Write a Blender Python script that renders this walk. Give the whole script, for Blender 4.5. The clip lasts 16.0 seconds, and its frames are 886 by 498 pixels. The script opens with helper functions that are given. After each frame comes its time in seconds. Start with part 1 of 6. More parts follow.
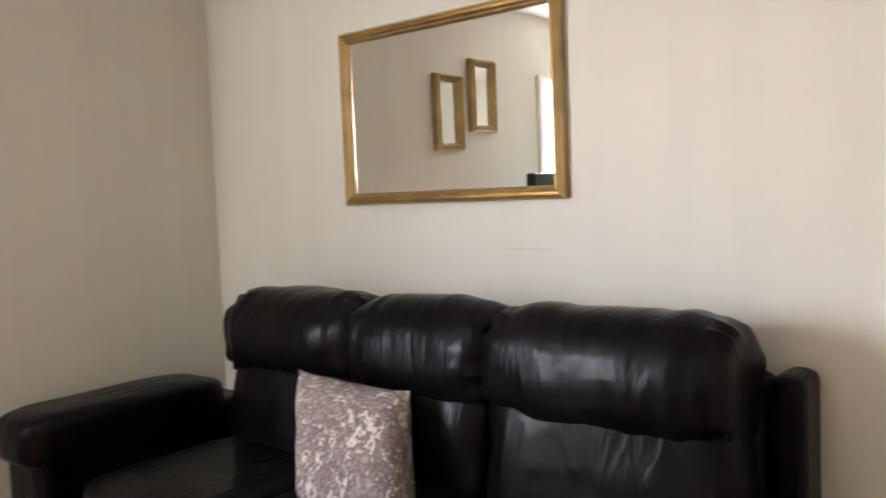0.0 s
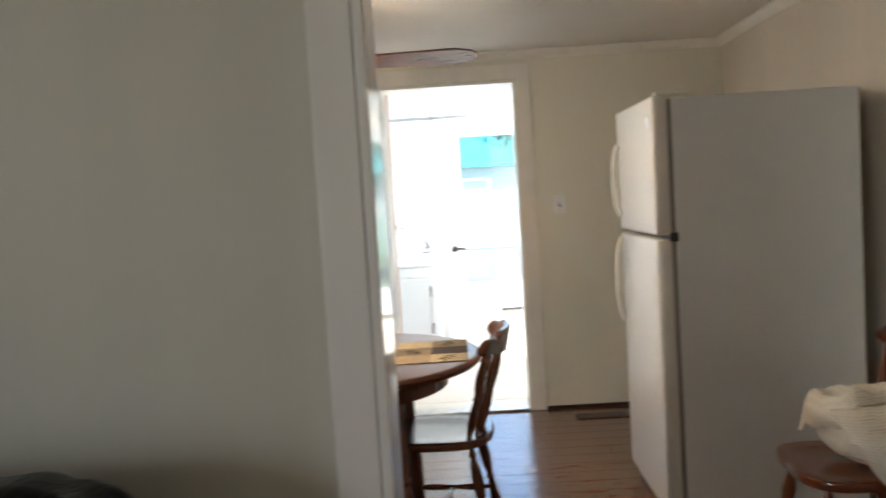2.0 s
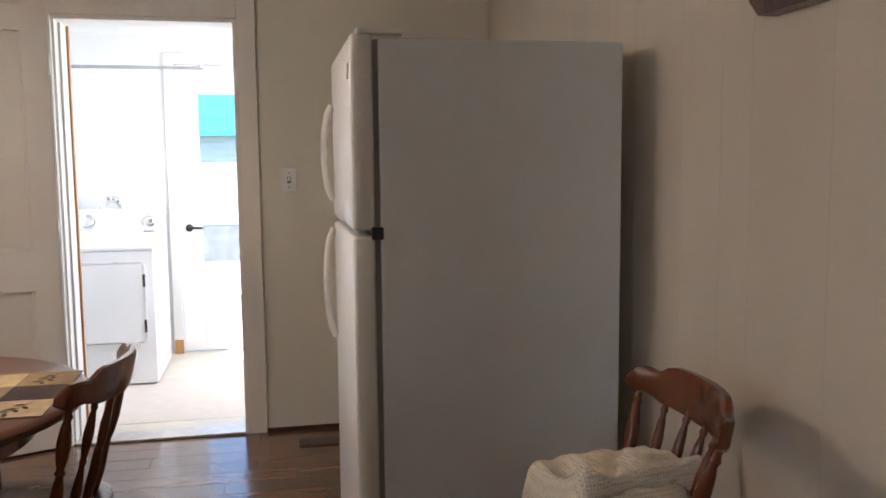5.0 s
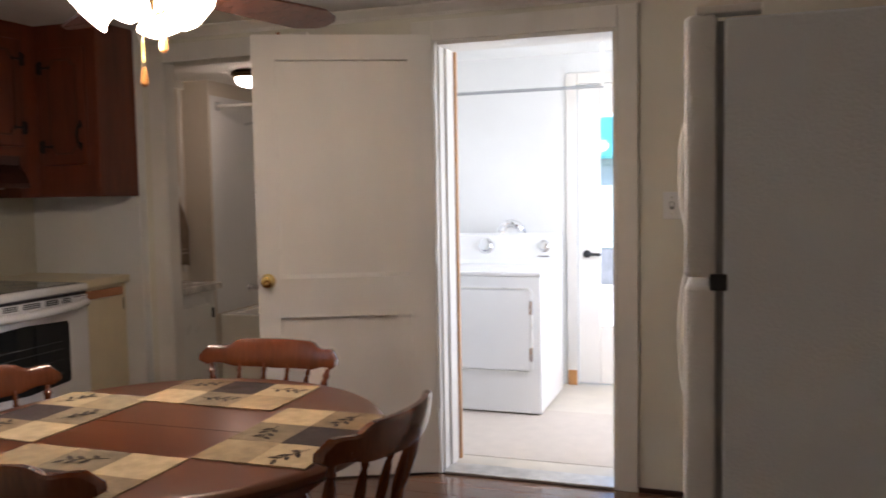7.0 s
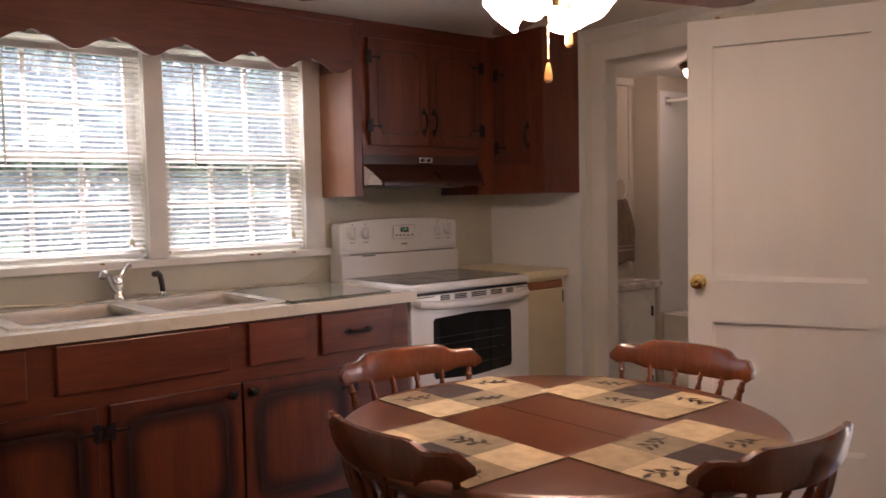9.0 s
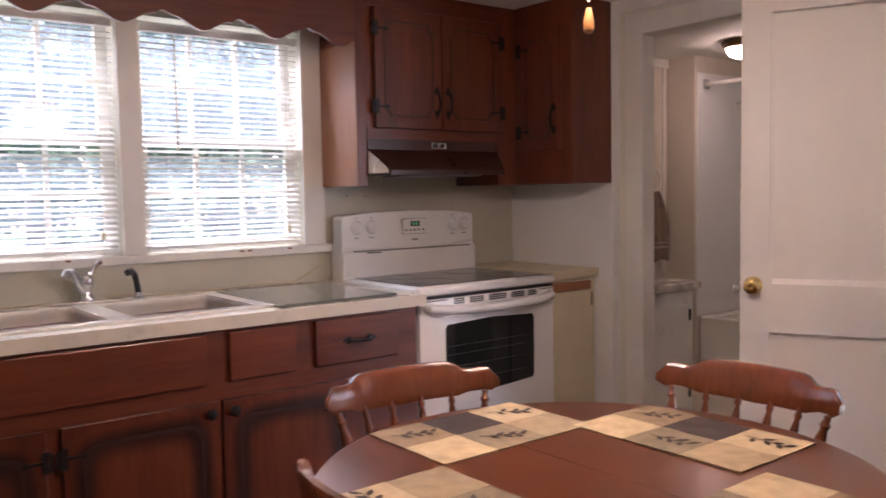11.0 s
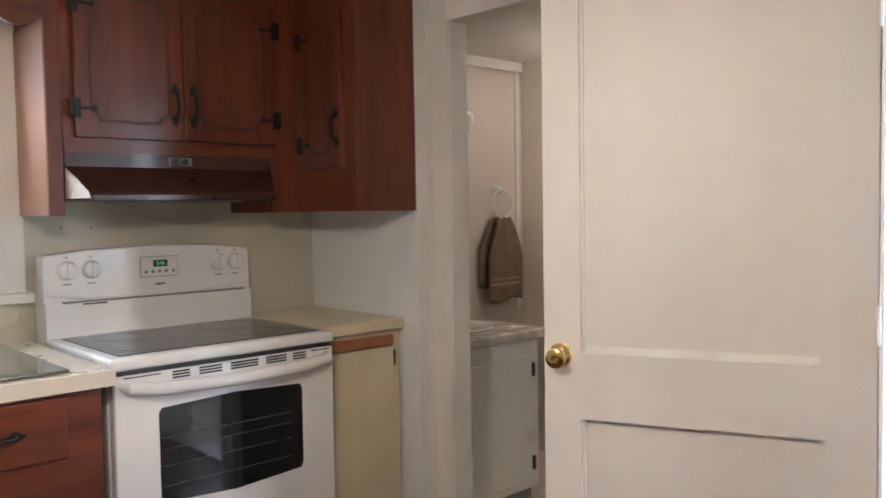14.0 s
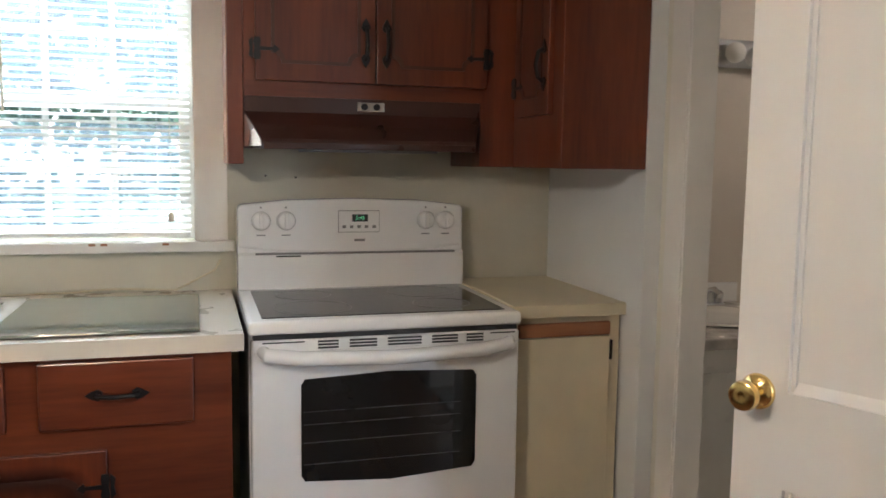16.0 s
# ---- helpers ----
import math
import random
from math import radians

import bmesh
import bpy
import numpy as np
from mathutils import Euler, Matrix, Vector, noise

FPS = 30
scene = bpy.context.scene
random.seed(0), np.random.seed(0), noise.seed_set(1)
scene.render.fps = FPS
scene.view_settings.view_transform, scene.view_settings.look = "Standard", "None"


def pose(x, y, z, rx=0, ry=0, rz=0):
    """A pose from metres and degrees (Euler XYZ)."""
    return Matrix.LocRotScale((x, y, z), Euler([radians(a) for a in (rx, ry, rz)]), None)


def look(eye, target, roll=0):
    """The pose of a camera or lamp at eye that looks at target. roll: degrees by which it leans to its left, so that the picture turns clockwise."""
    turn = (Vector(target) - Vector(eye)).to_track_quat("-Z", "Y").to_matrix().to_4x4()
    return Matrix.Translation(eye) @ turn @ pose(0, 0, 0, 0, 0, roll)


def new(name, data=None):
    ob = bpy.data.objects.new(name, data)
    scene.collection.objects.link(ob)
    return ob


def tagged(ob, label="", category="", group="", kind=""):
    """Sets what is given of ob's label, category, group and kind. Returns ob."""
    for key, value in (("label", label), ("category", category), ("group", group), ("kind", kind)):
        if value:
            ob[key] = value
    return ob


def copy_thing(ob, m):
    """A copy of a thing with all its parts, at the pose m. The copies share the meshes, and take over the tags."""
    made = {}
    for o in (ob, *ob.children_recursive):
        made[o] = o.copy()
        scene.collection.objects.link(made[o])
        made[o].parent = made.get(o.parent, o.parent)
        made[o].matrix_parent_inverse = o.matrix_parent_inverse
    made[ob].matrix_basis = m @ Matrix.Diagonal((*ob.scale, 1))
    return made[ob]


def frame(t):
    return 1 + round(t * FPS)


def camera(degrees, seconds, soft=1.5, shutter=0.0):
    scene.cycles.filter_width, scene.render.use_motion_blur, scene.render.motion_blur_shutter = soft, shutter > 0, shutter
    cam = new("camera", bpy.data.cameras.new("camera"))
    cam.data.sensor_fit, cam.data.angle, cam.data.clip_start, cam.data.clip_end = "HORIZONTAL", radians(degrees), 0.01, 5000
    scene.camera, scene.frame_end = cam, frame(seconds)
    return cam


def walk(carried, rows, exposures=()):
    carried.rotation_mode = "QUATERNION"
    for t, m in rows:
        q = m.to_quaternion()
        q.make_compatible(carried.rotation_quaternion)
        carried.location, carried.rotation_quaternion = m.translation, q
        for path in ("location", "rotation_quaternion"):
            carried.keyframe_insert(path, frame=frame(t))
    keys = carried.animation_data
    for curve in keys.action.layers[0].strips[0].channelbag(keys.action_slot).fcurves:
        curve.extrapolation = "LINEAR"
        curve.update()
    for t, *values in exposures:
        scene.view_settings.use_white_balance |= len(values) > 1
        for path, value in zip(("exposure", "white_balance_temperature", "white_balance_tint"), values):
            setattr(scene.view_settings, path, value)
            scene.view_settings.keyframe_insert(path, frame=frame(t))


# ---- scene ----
cam = camera(56.3, 16.0, soft=1.6, shutter=0.3)
PATH = [
    (0, (-0.149, -5.722, 1.282), (-1.428, -4.19, 1.15), -2.4),
    (0.5, (-0.207, -5.527, 1.28), (-1.26, -3.832, 1.157), -1.7),
    (1, (-0.17, -5.241, 1.303), (-1.041, -3.443, 1.224), -1.3),
    (1.5, (-0.224, -5.105, 1.314), (-0.748, -3.178, 1.211), -2.5),
    (2, (-0.342, -4.937, 1.323), (-0.386, -2.941, 1.196), -3.5),
    (2.5, (-0.336, -4.829, 1.304), (0.021, -2.868, 1.141), -2.9),
    (3, (-0.242, -4.646, 1.31), (0.29, -2.724, 1.156), -1.3),
    (3.2, (-0.207, -4.595, 1.316), (0.348, -2.68, 1.164), -1.1),
    (5.3, (0.274, -3.988, 1.297), (0.58, -2.024, 1.083), -0.3),
    (5.5, (0.337, -3.958, 1.294), (0.536, -1.98, 1.076), 0.1),
    (6, (0.405, -3.82, 1.286), (0.358, -1.831, 1.085), 0.1),
    (6.5, (0.463, -3.644, 1.309), (0.115, -1.681, 1.151), -0.4),
    (7, (0.459, -3.567, 1.307), (-0.181, -1.678, 1.17), -1.0),
    (7.5, (0.515, -3.467, 1.307), (-0.473, -1.732, 1.188), -0.9),
    (8, (0.551, -3.397, 1.303), (-0.713, -1.851, 1.188), -0.4),
    (8.5, (0.564, -3.374, 1.296), (-0.888, -2.003, 1.179), -0.8),
    (8.7, (0.562, -3.382, 1.296), (-0.943, -2.062, 1.177), -1.0),
    (10.8, (0.229, -3.134, 1.274), (-1.379, -1.951, 1.152), -1.6),
    (11, (0.204, -3.072, 1.275), (-1.367, -1.841, 1.143), -1.0),
    (11.5, (0.164, -2.879, 1.269), (-1.362, -1.593, 1.133), 0.4),
    (12, (0.118, -2.694, 1.268), (-1.352, -1.351, 1.083), 0.1),
    (12.5, (0.016, -2.505, 1.27), (-1.281, -0.992, 1.101), -0.4),
    (13, (-0.08, -2.361, 1.277), (-1.236, -0.736, 1.121), -1.4),
    (13.5, (-0.067, -2.225, 1.292), (-1.322, -0.674, 1.157), -1.5),
    (14, (-0.063, -2.042, 1.319), (-1.531, -0.687, 1.222), -0.9),
    (14.5, (-0.1, -1.868, 1.289), (-1.671, -0.635, 1.181), -0.8),
    (15, (-0.206, -1.688, 1.312), (-1.881, -0.605, 1.167), -0.5),
    (15.5, (-0.244, -1.523, 1.312), (-2.051, -0.686, 1.134), -0.4),
    (16, (-0.225, -1.293, 1.329), (-2.131, -0.724, 1.12), 0.8),
]
EXPOSURES = [(0.0, 5.1, 6050, 19), (0.8, 4.45, 6050, 16), (1.5, 3.55, 6100, 8), (2.2, 3.0, 6150, 12), (3.0, 2.95, 6200, 20), (5.5, 2.75, 6100, 18), (6.5, 2.7, 6200, 20), (7.3, 2.4, 6300, 21), (8.5, 2.55, 6900, 32),
             (10.8, 2.95, 6300, 36), (11.5, 2.9, 6200, 33), (12.4, 3.2, 6150, 27), (13.0, 2.8, 6000, 18), (13.5, 2.75, 6050, 18), (14.0, 3.5, 5750, 16), (14.5, 3.55, 5750, 17), (15.0, 3.55, 5750, 17), (16.0, 3.25, 5750, 12)]
walk(cam, [(t, look(e, g, r)) for t, e, g, r in PATH], EXPOSURES)

# ---- daylight ----
world = bpy.data.worlds.new("world")
scene.world = world
world.use_nodes = True
wn = world.node_tree
sky = wn.nodes.new("ShaderNodeTexSky")
sky.sky_type, sky.sun_disc = "NISHITA", False
sky.sun_elevation, sky.sun_rotation = radians(50), radians(215)
wn.links.new(sky.outputs[0], wn.nodes["Background"].inputs[0])
wn.nodes["Background"].inputs[1].default_value = 0.09


def lamp(name, kind, m, energy, color=(1, 1, 1), sx=1.0, sy=1.0):
    d = bpy.data.lights.new(name, kind)
    d.energy, d.color = energy, color
    if kind == "AREA":
        d.shape, d.size, d.size_y = "RECTANGLE", sx, sy
    o = new(name, d)
    o.matrix_world = m
    return o


sun = lamp("sun", "SUN", look((0, 0, 0), (-0.37, 0.52, -0.76)), 2.4, (1, 0.95, 0.86))
sun.data.angle = radians(0.53)
# skylight entering at the kitchen and living windows, plus a laundry fill lamp
lamp("daylight_kitchen_window", "AREA", look((-4.5, -2.03, 3.0), (-2.4, -1.9, 1.3)), 36, (0.86, 0.95, 1), 2.2, 0.9)
# laundry lamp is added to brighten the room from an unseen opening
lamp("daylight_laundry_fill", "AREA", look((0.66, 1.0, 1.4), (-1, 1.0, 0.9)), 6.0, (0.93, 0.97, 1), 1.2, 1.2)
lamp("daylight_living_window", "AREA", look((-3.09, -6.73, 1.38), (-0.5, -5.9, 1.2)), 3.7, (1, 0.98, 0.96), 0.95, 1.2)
# the lit bulbs under the ceiling fan
fan_bulb = lamp("fan_bulb", "POINT", pose(-0.905, -1.825, 1.72), 2.0, (1, 0.90, 0.78))
fan_bulb.data.shadow_soft_size = 0.05


# ---- materials ----
def nodes_of(name):
    m = bpy.data.materials.new(name)
    m.use_nodes = True
    t = m.node_tree
    return m, t, t.nodes["Principled BSDF"]


def paint(name, base, rough=0.5, var=0.06, scale=6.0, bump=0.15, grain=180.0, metal=0.0, coat=0.0, stretch=(1, 1, 1), spread=0.0, rvar=0.1):
    """A surface with broad stains and fine grain; spread varies it from piece to piece."""
    m, t, p = nodes_of(name)
    N, L = t.nodes.new, t.links.new
    tc, mp = N("ShaderNodeTexCoord"), N("ShaderNodeMapping")
    mp.inputs["Scale"].default_value = stretch
    L(tc.outputs["Object"], mp.inputs[0])
    big, fine = N("ShaderNodeTexNoise"), N("ShaderNodeTexNoise")
    big.inputs["Scale"].default_value, big.inputs["Detail"].default_value = scale, 5
    fine.inputs["Scale"].default_value, fine.inputs["Detail"].default_value = grain, 3
    L(mp.outputs[0], big.inputs[0]), L(mp.outputs[0], fine.inputs[0])
    r = N("ShaderNodeValToRGB")
    lo = [max(0, c * (1 - 1.6 * var)) for c in base]
    hi = [min(1, c * (1 + 1.2 * var)) for c in base]
    r.color_ramp.elements[0].position, r.color_ramp.elements[0].color = 0.3, (*lo, 1)
    r.color_ramp.elements[1].position, r.color_ramp.elements[1].color = 0.7, (*hi, 1)
    L(big.outputs[0], r.inputs[0])
    col = r.outputs[0]
    if spread:
        oi, hsv, mr = N("ShaderNodeObjectInfo"), N("ShaderNodeHueSaturation"), N("ShaderNodeMapRange")
        mr.inputs[3].default_value, mr.inputs[4].default_value = 1 - spread, 1 + spread
        L(oi.outputs["Random"], mr.inputs[0]), L(mr.outputs[0], hsv.inputs["Value"]), L(col, hsv.inputs["Color"])
        col = hsv.outputs[0]
    L(col, p.inputs["Base Color"])
    rr = N("ShaderNodeMapRange")
    rr.inputs[3].default_value, rr.inputs[4].default_value = max(0.02, rough - rvar), min(1, rough + rvar)
    L(big.outputs[0], rr.inputs[0]), L(rr.outputs[0], p.inputs["Roughness"])
    p.inputs["Metallic"].default_value, p.inputs["Coat Weight"].default_value = metal, coat
    b = N("ShaderNodeBump")
    b.inputs["Strength"].default_value, b.inputs["Distance"].default_value = bump, 0.002
    L(fine.outputs[0], b.inputs["Height"]), L(b.outputs[0], p.inputs["Normal"])
    return m


def wood(name, dark, light, rough=0.35, axis=2, spread=0.0, coat=0.2, ring=9.0, bump=0.12, rvar=0.12):
    """Long-grained wood; axis is the way the grain runs."""
    m, t, p = nodes_of(name)
    N, L = t.nodes.new, t.links.new
    tc, mp = N("ShaderNodeTexCoord"), N("ShaderNodeMapping")
    s = [ring, ring, ring]
    s[axis] = ring * 0.09
    mp.inputs["Scale"].default_value = s
    oi, add = N("ShaderNodeObjectInfo"), N("ShaderNodeVectorMath")
    mul = N("ShaderNodeMath")
    mul.operation, mul.inputs[1].default_value = "MULTIPLY", 37.0
    L(oi.outputs["Random"], mul.inputs[0]), L(mul.outputs[0], add.inputs[1])
    L(tc.outputs["Object"], add.inputs[0]), L(add.outputs[0], mp.inputs[0])
    big, fine = N("ShaderNodeTexNoise"), N("ShaderNodeTexNoise")
    big.inputs["Scale"].default_value, big.inputs["Detail"].default_value, big.inputs["Distortion"].default_value = 1.6, 6, 0.8
    fine.inputs["Scale"].default_value, fine.inputs["Detail"].default_value = 14, 4
    L(mp.outputs[0], big.inputs[0]), L(mp.outputs[0], fine.inputs[0])
    r = N("ShaderNodeValToRGB")
    r.color_ramp.elements[0].position, r.color_ramp.elements[0].color = 0.3, (*dark, 1)
    r.color_ramp.elements[1].position, r.color_ramp.elements[1].color = 0.72, (*light, 1)
    mx = N("ShaderNodeMix")
    mx.inputs[0].default_value = 0.35
    L(big.outputs[0], mx.inputs[2]), L(fine.outputs[0], mx.inputs[3]), L(mx.outputs[0], r.inputs[0])
    hsv, mr = N("ShaderNodeHueSaturation"), N("ShaderNodeMapRange")
    mr.inputs[3].default_value, mr.inputs[4].default_value = 1 - spread, 1 + spread
    L(oi.outputs["Random"], mr.inputs[0]), L(mr.outputs[0], hsv.inputs["Value"]), L(r.outputs[0], hsv.inputs["Color"])
    L(hsv.outputs[0], p.inputs["Base Color"])
    rr = N("ShaderNodeMapRange")
    rr.inputs[3].default_value, rr.inputs[4].default_value = max(0.03, rough - rvar), rough + rvar
    L(fine.outputs[0], rr.inputs[0]), L(rr.outputs[0], p.inputs["Roughness"])
    p.inputs["Coat Weight"].default_value, p.inputs["Coat Roughness"].default_value = coat, 0.18
    b = N("ShaderNodeBump")
    b.inputs["Strength"].default_value, b.inputs["Distance"].default_value = bump, 0.0015
    L(fine.outputs[0], b.inputs["Height"]), L(b.outputs[0], p.inputs["Normal"])
    return m


def glow(name, color, strength):
    m, t, p = nodes_of(name)
    p.inputs["Base Color"].default_value = (*color, 1)
    p.inputs["Emission Color"].default_value, p.inputs["Emission Strength"].default_value = (*color, 1), strength
    p.inputs["Roughness"].default_value = 0.3
    return m


def glass(name, tint=(1, 1, 1), rough=0.0):
    m, t, p = nodes_of(name)
    p.inputs["Base Color"].default_value = (*tint, 1)
    p.inputs["Transmission Weight"].default_value, p.inputs["Roughness"].default_value = 1.0, rough
    p.inputs["IOR"].default_value = 1.45
    return m


WALL_K = paint("kitchen_wall_paint", (0.72, 0.69, 0.59), 0.5, 0.05, 1.5, 0.12, 120, stretch=(1, 1, 0.4))
WALL_L = paint("living_wall_paint", (0.66, 0.65, 0.56), 0.55, 0.02, 1.5, 0.12, 120, stretch=(6, 6, 0.3))
WALL_PANEL = paint("panel_paint", (0.66, 0.59, 0.49), 0.5, 0.05, 2.0, 0.12, 120, spread=0.015, stretch=(1, 1, 0.3))
WALL_W = paint("white_wall", (0.80, 0.80, 0.78), 0.5, 0.03, 2.0, 0.1, 150)
BACKSPLASH = paint("backsplash_laminate", (0.58, 0.55, 0.44), 0.35, 0.05, 4.0, 0.06, 150)
CEIL = paint("ceiling_paint", (0.74, 0.71, 0.65), 0.7, 0.04, 1.2, 0.5, 60)
TRIM = paint("trim_enamel", (0.78, 0.75, 0.69), 0.32, 0.05, 5.0, 0.2, 60, stretch=(1, 1, 0.5))
DOORP = paint("door_enamel", (0.80, 0.77, 0.72), 0.44, 0.04, 3.0, 0.25, 70, stretch=(1, 1, 0.25))
APPL = paint("white_enamel", (0.82, 0.82, 0.81), 0.22, 0.02, 3.0, 0.02, 80, coat=0.3, rvar=0.04)
FRIDGE = paint("textured_enamel", (0.80, 0.79, 0.77), 0.24, 0.01, 0.7, 1.0, 140, rvar=0.02)
# fridge enamel again, its colour cooled for the bluish light on the side
FRSIDE = paint("textured_enamel_cool_lit", (0.78, 0.82, 0.86), 0.22, 0.01, 0.7, 1.0, 140, rvar=0.02)
PLASTIC = paint("white_plastic", (0.80, 0.79, 0.74), 0.3, 0.02, 6.0, 0.03, 100)
BLACKP = paint("black_plastic", (0.02, 0.02, 0.022), 0.35, 0.1, 8.0, 0.05, 100)
GREYP = paint("grey_gasket", (0.22, 0.22, 0.22), 0.5, 0.1, 8.0, 0.05, 100)
IRON = paint("black_wrought_iron", (0.015, 0.014, 0.013), 0.45, 0.2, 20, 0.5, 140, metal=0.4)
BRASS = paint("polished_brass", (0.80, 0.58, 0.22), 0.16, 0.06, 14, 0.03, 120, metal=1.0, rvar=0.05)
GILT = paint("gilt_moulding", (0.50, 0.37, 0.18), 0.32, 0.12, 14, 0.25, 90, metal=0.85)
CHROME = paint("chrome", (0.75, 0.76, 0.78), 0.10, 0.03, 8, 0.0, 100, metal=1.0, rvar=0.04)
CAB = wood("cabinet_wood", (0.068, 0.0125, 0.004), (0.184, 0.040, 0.012), 0.36, 2, spread=0.08, ring=6, bump=0.2)
CABH = wood("cabinet_wood_across", (0.068, 0.0125, 0.004), (0.184, 0.040, 0.012), 0.36, 1, spread=0.08, ring=6, bump=0.2)
# dark stain; also colours the strip of shade between the hood cabinet's doors
CABD = wood("dark_stained_wood_and_gap_shade", (0.018, 0.006, 0.003), (0.045, 0.014, 0.006), 0.5, 2, coat=0.0, ring=5)
CABM = wood("moulding_wood", (0.045, 0.013, 0.006), (0.10, 0.032, 0.013), 0.45, 2, coat=0.0, ring=5)
CHAIRW = wood("chair_maple", (0.085, 0.021, 0.007), (0.185, 0.050, 0.017), 0.22, 2, coat=0.5, ring=8)
TABLEW = wood("table_top_wood", (0.105, 0.032, 0.014), (0.125, 0.041, 0.018), 0.30, 0, coat=0.1, ring=3, bump=0.02, rvar=0.03)
PINE = wood("pine_trim", (0.45, 0.20, 0.06), (0.62, 0.31, 0.11), 0.4, 2, ring=8)
# cabinet wood lightened for the window light falling on the side
SIDE_LIT = wood("cabinet_side_wood_lit", (0.22, 0.085, 0.035), (0.36, 0.15, 0.065), 0.4, 2, ring=6)
RAWW = wood("raw_wood", (0.26, 0.10, 0.04), (0.40, 0.17, 0.07), 0.5, 1, ring=7)
LAM = wood("floor_laminate", (0.060, 0.025, 0.013), (0.215, 0.102, 0.052), 0.22, 0, spread=0.16, coat=0.5, ring=11, bump=0.06)
FANW = wood("fan_blade_wood", (0.06, 0.018, 0.010), (0.12, 0.035, 0.018), 0.3, 0, coat=0.4, ring=8)
CLOCKW = wood("clock_wood", (0.05, 0.015, 0.010), (0.11, 0.035, 0.02), 0.3, 2, coat=0.4, ring=10)
CREAM = paint("cream_laminate", (0.66, 0.58, 0.40), 0.35, 0.05, 5, 0.06, 120)
COUNTER = paint("counter_laminate", (0.64, 0.58, 0.48), 0.3, 0.02, 12, 0.05, 200)
SINKM = paint("sink_enamel", (0.88, 0.85, 0.76), 0.18, 0.03, 6, 0.02, 80, coat=0.4)
BLACKG = paint("black_ceramic_glass", (0.012, 0.012, 0.013), 0.09, 0.2, 9, 0.02, 300, rvar=0.04)
OVENG = paint("oven_glass", (0.012, 0.013, 0.013), 0.05, 0.2, 6, 0.0, 100, rvar=0.02)
LEATHER = paint("black_leather", (0.0045, 0.004, 0.0045), 0.31, 0.4, 7, 0.16, 240, coat=0.03, rvar=0.07)
LINO = paint("laundry_vinyl", (0.62, 0.56, 0.46), 0.4, 0.06, 7, 0.08, 90)
TOWEL = paint("brown_towel", (0.24, 0.17, 0.115), 0.95, 0.12, 30, 1.0, 320)
TOWELB = paint("towel_stripe", (0.42, 0.34, 0.26), 0.95, 0.1, 30, 1.0, 320)
p_ = LEATHER.node_tree.nodes["Principled BSDF"]
p_.inputs["Specular IOR Level"].default_value = 0.10
# long soft creases on top of the pore grain
N, L = LEATHER.node_tree.nodes.new, LEATHER.node_tree.links.new
tc_, mp_, nz_, bp_ = N("ShaderNodeTexCoord"), N("ShaderNodeMapping"), N("ShaderNodeTexNoise"), N("ShaderNodeBump")
mp_.inputs["Scale"].default_value = (16, 6, 4)
nz_.inputs["Scale"].default_value, nz_.inputs["Detail"].default_value, nz_.inputs["Distortion"].default_value = 1.3, 4, 0.8
bp_.inputs["Strength"].default_value, bp_.inputs["Distance"].default_value = 0.55, 0.012
old = p_.inputs["Normal"].links[0].from_node
L(tc_.outputs["Object"], mp_.inputs[0]), L(mp_.outputs[0], nz_.inputs[0]), L(nz_.outputs[0], bp_.inputs["Height"]), L(old.outputs[0], bp_.inputs["Normal"]), L(bp_.outputs[0], p_.inputs["Normal"])
MIRROR, _t, _p = nodes_of("mirror_glass")
_p.inputs["Metallic"].default_value, _p.inputs["Roughness"].default_value = 1.0, 0.015
_p.inputs["Base Color"].default_value = (0.86, 0.88, 0.86, 1)
PANE = glass("window_glass")
# clear glass mixed with a bluish translucent veil that imitates daylight glare
VEILED, t_, p_ = nodes_of("veiled_window_glass")
p_.inputs["Transmission Weight"].default_value, p_.inputs["Roughness"].default_value, p_.inputs["IOR"].default_value = 1.0, 0.0, 1.45
tr_, mix_, nz_, mr_ = t_.nodes.new("ShaderNodeBsdfTranslucent"), t_.nodes.new("ShaderNodeMixShader"), t_.nodes.new("ShaderNodeTexNoise"), t_.nodes.new("ShaderNodeMapRange")
tr_.inputs[0].default_value = (0.72, 0.86, 0.96, 1)
nz_.inputs["Scale"].default_value = 5
mr_.inputs[3].default_value, mr_.inputs[4].default_value = 0.035, 0.085
t_.links.new(nz_.outputs[0], mr_.inputs[0]), t_.links.new(mr_.outputs[0], mix_.inputs[0])
t_.links.new(p_.outputs[0], mix_.inputs[1]), t_.links.new(tr_.outputs[0], mix_.inputs[2])
t_.links.new(mix_.outputs[0], t_.nodes["Material Output"].inputs[0])
FROST = glow("lamp_glass_lit", (1.0, 0.82, 0.60), 5.0)


# door wood with a burnished band stained round the panel
BURN = CAB.copy()
BURN.name = "cabinet_wood_burnished"
t_ = BURN.node_tree
p_ = t_.nodes["Principled BSDF"]
src = p_.inputs["Base Color"].links[0].from_socket
N, L = t_.nodes.new, t_.links.new
tc_, sp_ = N("ShaderNodeTexCoord"), N("ShaderNodeSeparateXYZ")
L(tc_.outputs["Generated"], sp_.inputs[0])
axes = []
for k in (1, 2):
    a_, b_, c_ = N("ShaderNodeMath"), N("ShaderNodeMath"), N("ShaderNodeMath")
    a_.operation, b_.operation, c_.operation = "MULTIPLY_ADD", "ABSOLUTE", "POWER"
    a_.inputs[1].default_value, a_.inputs[2].default_value, c_.inputs[1].default_value = 2.0, -1.0, 5.0
    L(sp_.outputs[k], a_.inputs[0]), L(a_.outputs[0], b_.inputs[0]), L(b_.outputs[0], c_.inputs[0])
    axes.append(c_)
